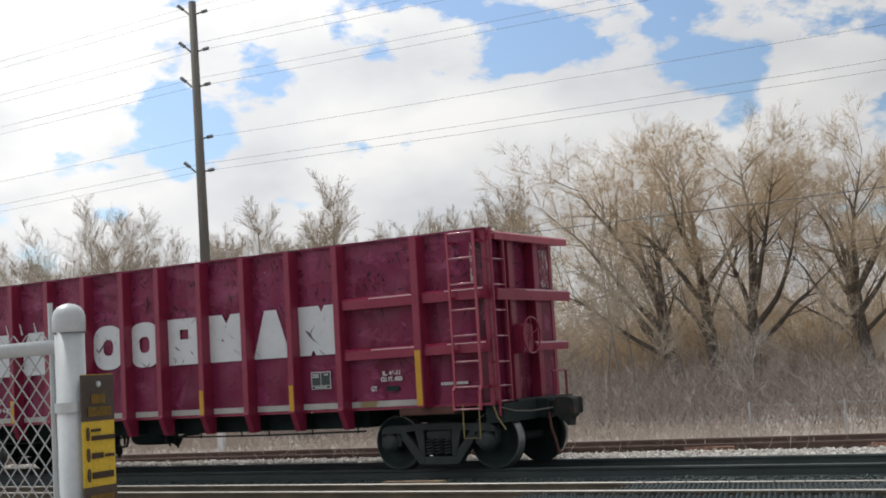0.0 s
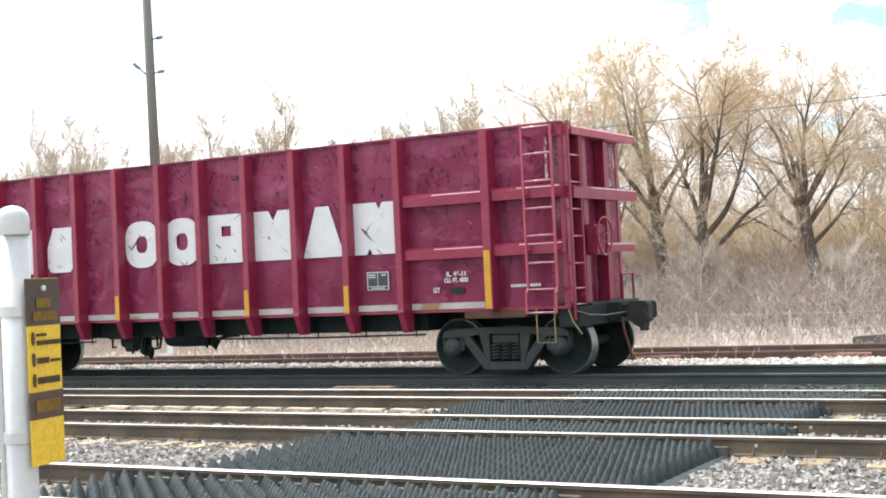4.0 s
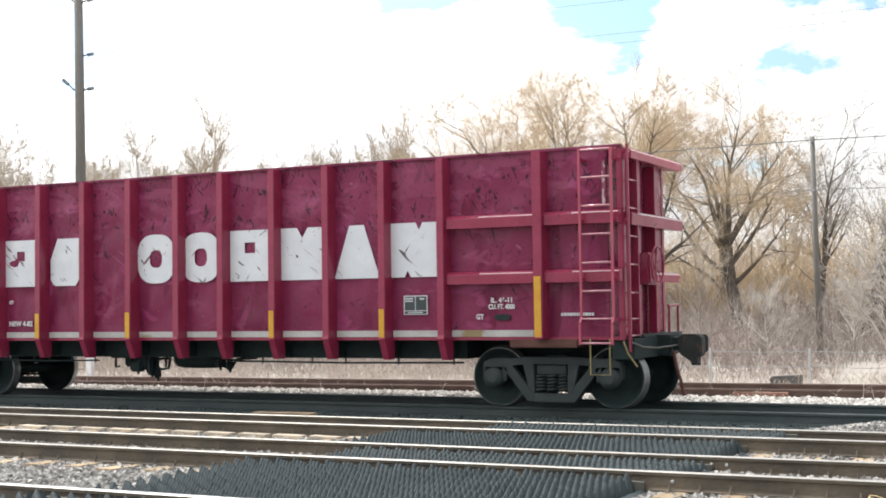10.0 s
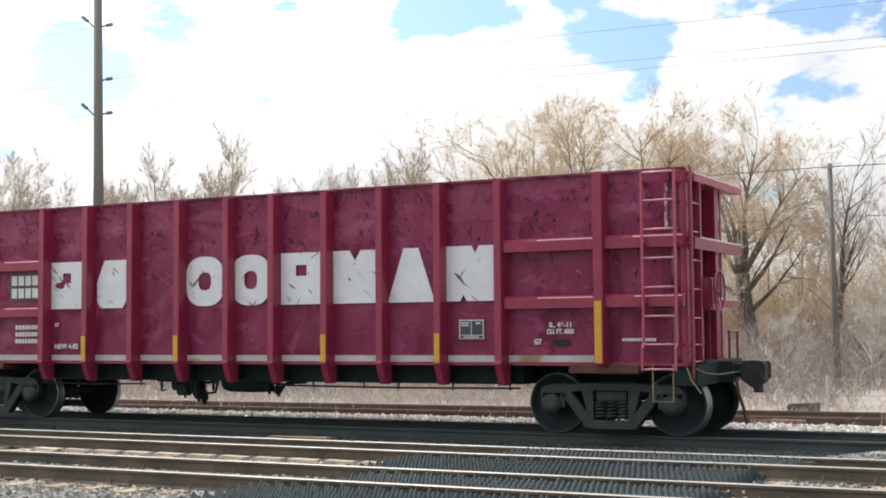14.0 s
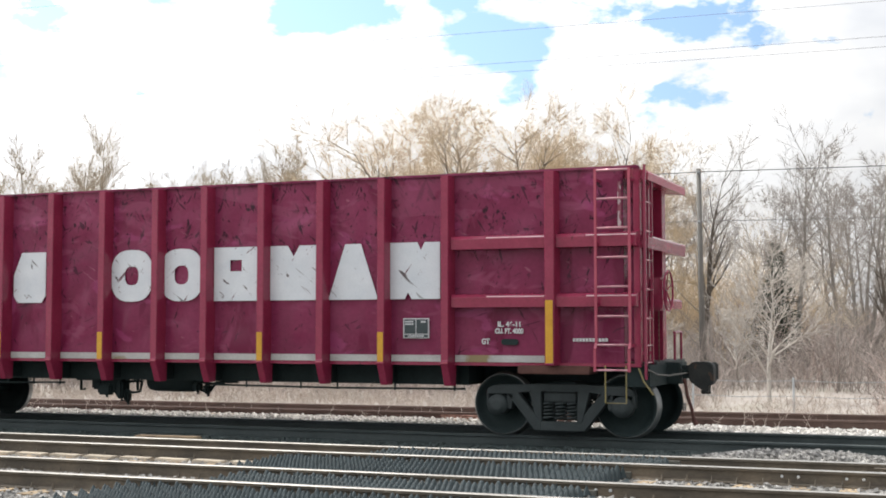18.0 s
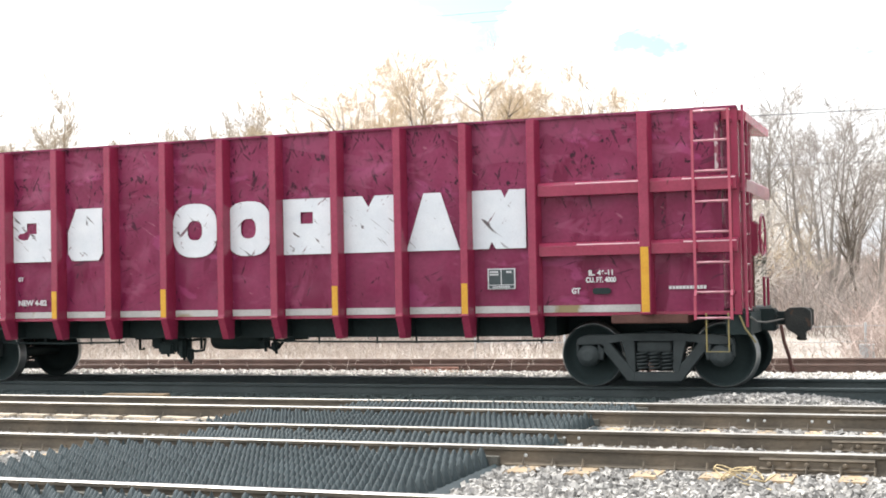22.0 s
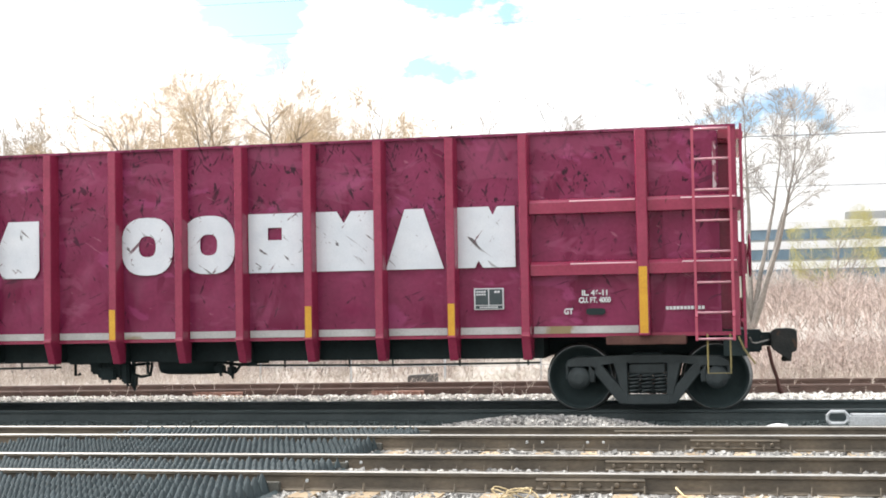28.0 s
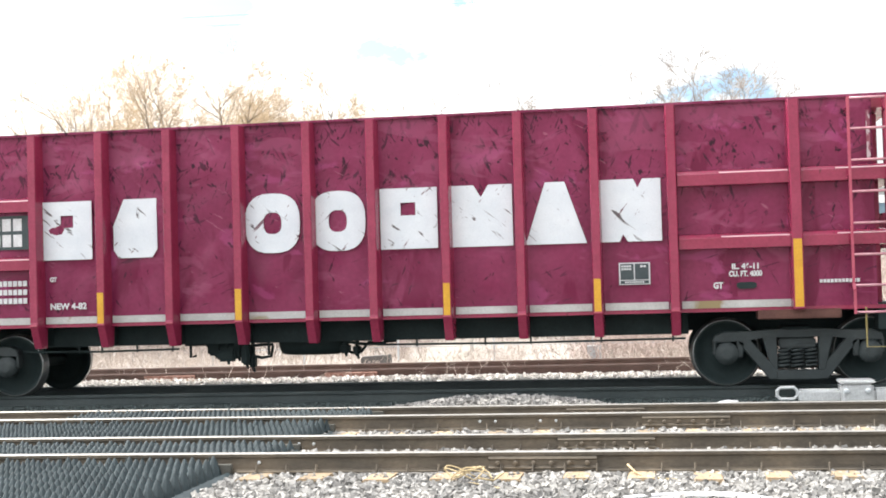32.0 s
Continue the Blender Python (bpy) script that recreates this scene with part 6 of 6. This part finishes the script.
bush = willow("broad bare tree with a rounded crown of tan twigs", 9, -47.2, 46.0, 1.0, 0.0, 0.18, [(0.5, -1.15, 0.1, 6.5, 0.5), (0.6, -0.78, -0.3, 7.4, 0.5), (0.8, -0.46, 0.3, 7.9, 0.55), (0.9, -0.19, -0.2, 8.2, 0.55), (1.0, 0.05, 0.3, 8.4, 0.6), (0.9, 0.30, -0.2, 8.1, 0.55), (0.8, 0.57, 0.3, 7.8, 0.55), (0.6, 0.86, -0.3, 7.2, 0.5), (0.5, 1.22, 0.1, 6.1, 0.5)],
              "rounded bare trees", M_GREYBARK, M_TANTWIG, ROUND, "bare tree", "haze of fine tan twigs")
again(bush, -44.7, 47.5, 40, 0.84)
again(bush, -49.8, 46.8, 130, 0.95)
again(bush, -52.6, 48.5, 90, 0.86)
again(bush, -60.5, 49.0, 200, 0.95)

# saplings in the brush
sap = tree("pale bare sapling in front of the brush", "sapling", 12, SAPLING, -4.35, 30.0, 3.7, 3.4, 0.062, M_PALEBARK, M_PALEBARK, "saplings")
sap2 = tree("pale bare sapling in front of the brush", "sapling", 19, BARE, -15.0, 33.0, 5.6, 5.0, 0.05, M_GREYBARK, M_TANTWIG, "saplings")
for i, (x, y, s) in enumerate([(-14.2, 32.2, 0.9), (-15.9, 34, 1.05), (-13.4, 31.5, 0.7), (-17.0, 33, 0.8), (-11.8, 34, 0.7), (-9.5, 33.5, 0.75), (-7.6, 33, 0.6), (-3.3, 34.5, 0.65), (-18.6, 34, 0.75), (-12.6, 36, 0.9), (-6.0, 36, 0.7)]):
    again((sap, sap2)[i % 2] if i > 3 else sap2, x, y, 80 * i, s)


def spruce(x, y, h):
    r = random.Random(6)
    t = thing("spruce_tree", "small dark green spruce among bare trees", "spruce tree", at=pose(x, y, G))
    part("trunk", sticks("trunk", [(Vector((0, 0, 0)), Vector((0, 0, h)), 0.09, 0.015)], M_BARK, 7), None, t)
    segs = []
    for k in range(46):
        z = 0.5 + (h - 0.6) * (k / 46)
        ln = (1 - z / h) * 0.34 * h + 0.10
        for a in range(7):
            an = r.uniform(0, 6.283)
            e = Vector((math.cos(an), math.sin(an), r.uniform(-0.35, 0.15)))
            p = Vector((0, 0, z))
            l2 = ln * r.uniform(0.65, 1.1)
            segs.append((p, p + e * l2, 0.02, 0.006))
            for m in range(7):
                q = p + e * l2 * (0.25 + 0.11 * m)
                segs.append((q, q + Vector((r.gauss(0, 0.09), r.gauss(0, 0.09), r.uniform(-0.12, 0.04))), 0.03, 0.01))
    part("needles", sticks("needles", segs, M_NEEDLE, 4), None, t, "dark green needle sprays")


spruce(-6.25, 45.0, 4.6)


# ---- thicket, brush and dry grass ----
def brush(name, label, category, x0, x1, y0, y1, n, h0, h1, material, seed, keep=None, rad=0.011):
    r = random.Random(seed)
    segs = []
    for _ in range(n):
        x, y = r.uniform(x0, x1), r.uniform(y0, y1)
        if keep and not keep(x, y):
            continue
        den = 0.6 + 1.1 * noise.noise(Vector((x * 0.45, y * 0.45, seed)))
        h = r.uniform(h0, h1) * max(0.35, den)
        p = Vector((x, y, G - 0.03 + min(0.5, max(0, 0.012 * (y - 26)))))
        d = Vector((r.gauss(0, 0.38), r.gauss(0, 0.38), 1)).normalized()
        m = p + d * h * 0.5
        d2 = (d + Vector((r.gauss(0, 0.5), r.gauss(0, 0.5), -0.1))).normalized()
        e = m + d2 * h * 0.5
        segs += [(p, m, rad, rad * 0.7), (m, e, rad * 0.7, rad * 0.25)]
        for _k in range(5):
            b = m.lerp(e, r.uniform(-0.6, 0.8))
            f = (d2 + Vector((r.gauss(0, 0.9), r.gauss(0, 0.9), 0.1))).normalized()
            segs.append((b, b + f * h * r.uniform(0.15, 0.4), rad * 0.5, rad * 0.2))
    return thing(name, label, category, kind="stuff", data=sticks(name, segs, material, 3))


clear = lambda x, y: not (x > -5.5 and y < 33.5)
brush("brush", "dense leafless grey-brown brush behind the siding", "brush", -56, -1.5, 28.0, 40.0, 14000, 0.5, 2.3, M_BRUSH, 31, clear, 0.010)
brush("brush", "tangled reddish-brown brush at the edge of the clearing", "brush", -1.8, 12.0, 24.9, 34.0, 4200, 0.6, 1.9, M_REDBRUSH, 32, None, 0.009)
brush("thicket", "tall leafless thicket under the bare trees", "thicket", -60, -2.2, 40.5, 58.0, 9500, 1.2, 3.8, M_BRUSH, 33, None, 0.012)
brush("thicket", "tall tan thicket between the willow trunks", "thicket", -36, -6.5, 47.5, 60.0, 8500, 3.0, 7.0, M_WILLOW, 39, None, 0.011)
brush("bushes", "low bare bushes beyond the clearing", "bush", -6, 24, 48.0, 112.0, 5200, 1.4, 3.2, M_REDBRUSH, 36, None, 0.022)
brush("dry_grass", "straw-coloured dry grass along the siding", "dry grass", -50, 8, 24.3, 28.5, 9000, 0.25, 0.85, M_STRAW, 34, lambda x, y: not (x > -5 and x < -1.9 and y > 25.5), 0.006)
brush("dry_grass", "thin dry grass in the clearing behind the siding", "dry grass", -6, -1.5, 25.5, 34, 600, 0.08, 0.34, M_STRAW, 37, None, 0.005)
brush("dry_grass", "sparse straw-coloured weeds in the siding", "dry grass", -30, 8, 21.0, 24.4, 420, 0.15, 0.6, M_STRAW, 35, None, 0.005)


# ---- far right: office building, budding tree, far trees ----
bld = thing("office_building", "white office building with blue-grey window bands", "office building", at=pose(5.5, 230.0, G, 0, 0, -6))
BW, FH, NF = 42.0, 3.35, 4
box_part("core", bld, M_BLDGREY, (0.3, BW - 0.3, 0.35, 16, 0, FH * NF))
for k in range(NF):
    z = FH * k
    box_part("spandrel_band", bld, M_WALLW, (0, BW, 0, 16.3, z + 2.05, z + FH), "white cladding band")
    for j in range(12):
        w = BW / 12
        wd = box_part("window", bld, M_GLASSB, (j * w + 0.08, (j + 1) * w - 0.08, 0.22, 0.34, z + 0.35, z + 2.05))
        box_part("mullion", wd, M_BLDGREY, (j * w - 0.08, j * w + 0.08, 0.12, 0.35, z + 0.35, z + 2.05))
box_part("parapet", bld, M_BLDGREY, (16, BW, 1.0, 14, FH * NF, FH * NF + 1.3))
tree("tree with yellow-green spring buds before the offices", "budding tree", 61, WILLOW, 10.6, 120.0, 9.0, 2.4, 0.3, M_GREYBARK, M_BUD, dome=(0, 5.4, 4.2, 4.2, 2))
far_segs = []
rf = random.Random(8)
for k in range(420):
    x, y = rf.uniform(-30, 60), rf.uniform(190, 225)
    h = rf.uniform(3.0, 5.5)
    p = Vector((x, y, G))
    for j in range(12):
        q = p + Vector((rf.gauss(0, 0.9), rf.gauss(0, 0.9), h * rf.uniform(0.6, 1)))
        far_segs.append((p + Vector((0, 0, h * rf.uniform(0, .4))), q, 0.12, 0.04))
thing("far_woods", "distant line of bare grey trees", "woods", kind="stuff", data=sticks("far_woods", far_segs, M_TWIG, 3))



# ---- what moves ----
CAR_X = [(0, -11.181), (0.5, -10.933), (1, -10.617), (1.5, -10.350), (2, -10.101), (2.5, -9.867), (3, -9.620), (3.5, -9.370), (5.5, -8.506), (6, -8.303), (6.5, -8.135), (7, -7.988), (7.5, -7.827), (8, -7.671), (8.5, -7.531), (9, -7.388), (9.5, -7.299), (10, -7.162), (10.5, -7.080), (11, -6.944), (11.5, -6.867), (12, -6.776), (12.5, -6.703), (13, -6.632), (13.5, -6.585), (15.5, -6.151), (16, -6.043), (16.5, -5.906), (17, -5.749), (17.5, -5.532), (18, -5.381), (18.5, -5.180), (19, -4.967), (19.5, -4.757), (20, -4.543), (20.5, -4.317), (21, -4.090), (21.5, -3.857), (22, -3.625), (22.5, -3.395), (23, -3.166), (23.5, -2.939), (24, -2.703), (24.5, -2.465), (25, -2.240), (25.5, -2.007), (26, -1.769), (26.5, -1.538), (28.5, -0.581), (29, -0.333), (29.5, -0.060), (30, 0.229), (30.5, 0.526), (31, 0.888), (31.5, 1.274), (32, 1.687)]


def motions():
    ts = [k * 0.5 for k in range(65)]
    known_t, known_x = [q[0] for q in CAR_X], [q[1] for q in CAR_X]
    where = []
    for t in ts:      # straight inside the known rows, eased by the speeds on both sides elsewhere
        k = max(1, min(len(known_t) - 1, int(np.searchsorted(known_t, t))))
        a, b = known_t[k - 1], known_t[k]
        va = (known_x[k - 1] - known_x[max(0, k - 3)]) / max(0.5, a - known_t[max(0, k - 3)])
        vb = (known_x[min(len(known_x) - 1, k + 2)] - known_x[k]) / max(0.5, known_t[min(len(known_t) - 1, k + 2)] - b)
        u, d = (t - a) / (b - a), b - a
        where.append((2 * u ** 3 - 3 * u * u + 1) * known_x[k - 1] + (u ** 3 - 2 * u * u + u) * d * va + (3 * u * u - 2 * u ** 3) * known_x[k] + (u ** 3 - u * u) * d * vb)
    walk(car, [(t, pose(x, YC, 0)) for t, x in zip(ts, where)])
    for ws, dx in wheelsets:
        walk(ws, [(t, pose(dx, 0, WHEEL_R - 0.015, 0, math.degrees((x - where[0]) / WHEEL_R), 0)) for t, x in zip(ts, where)])


motions()
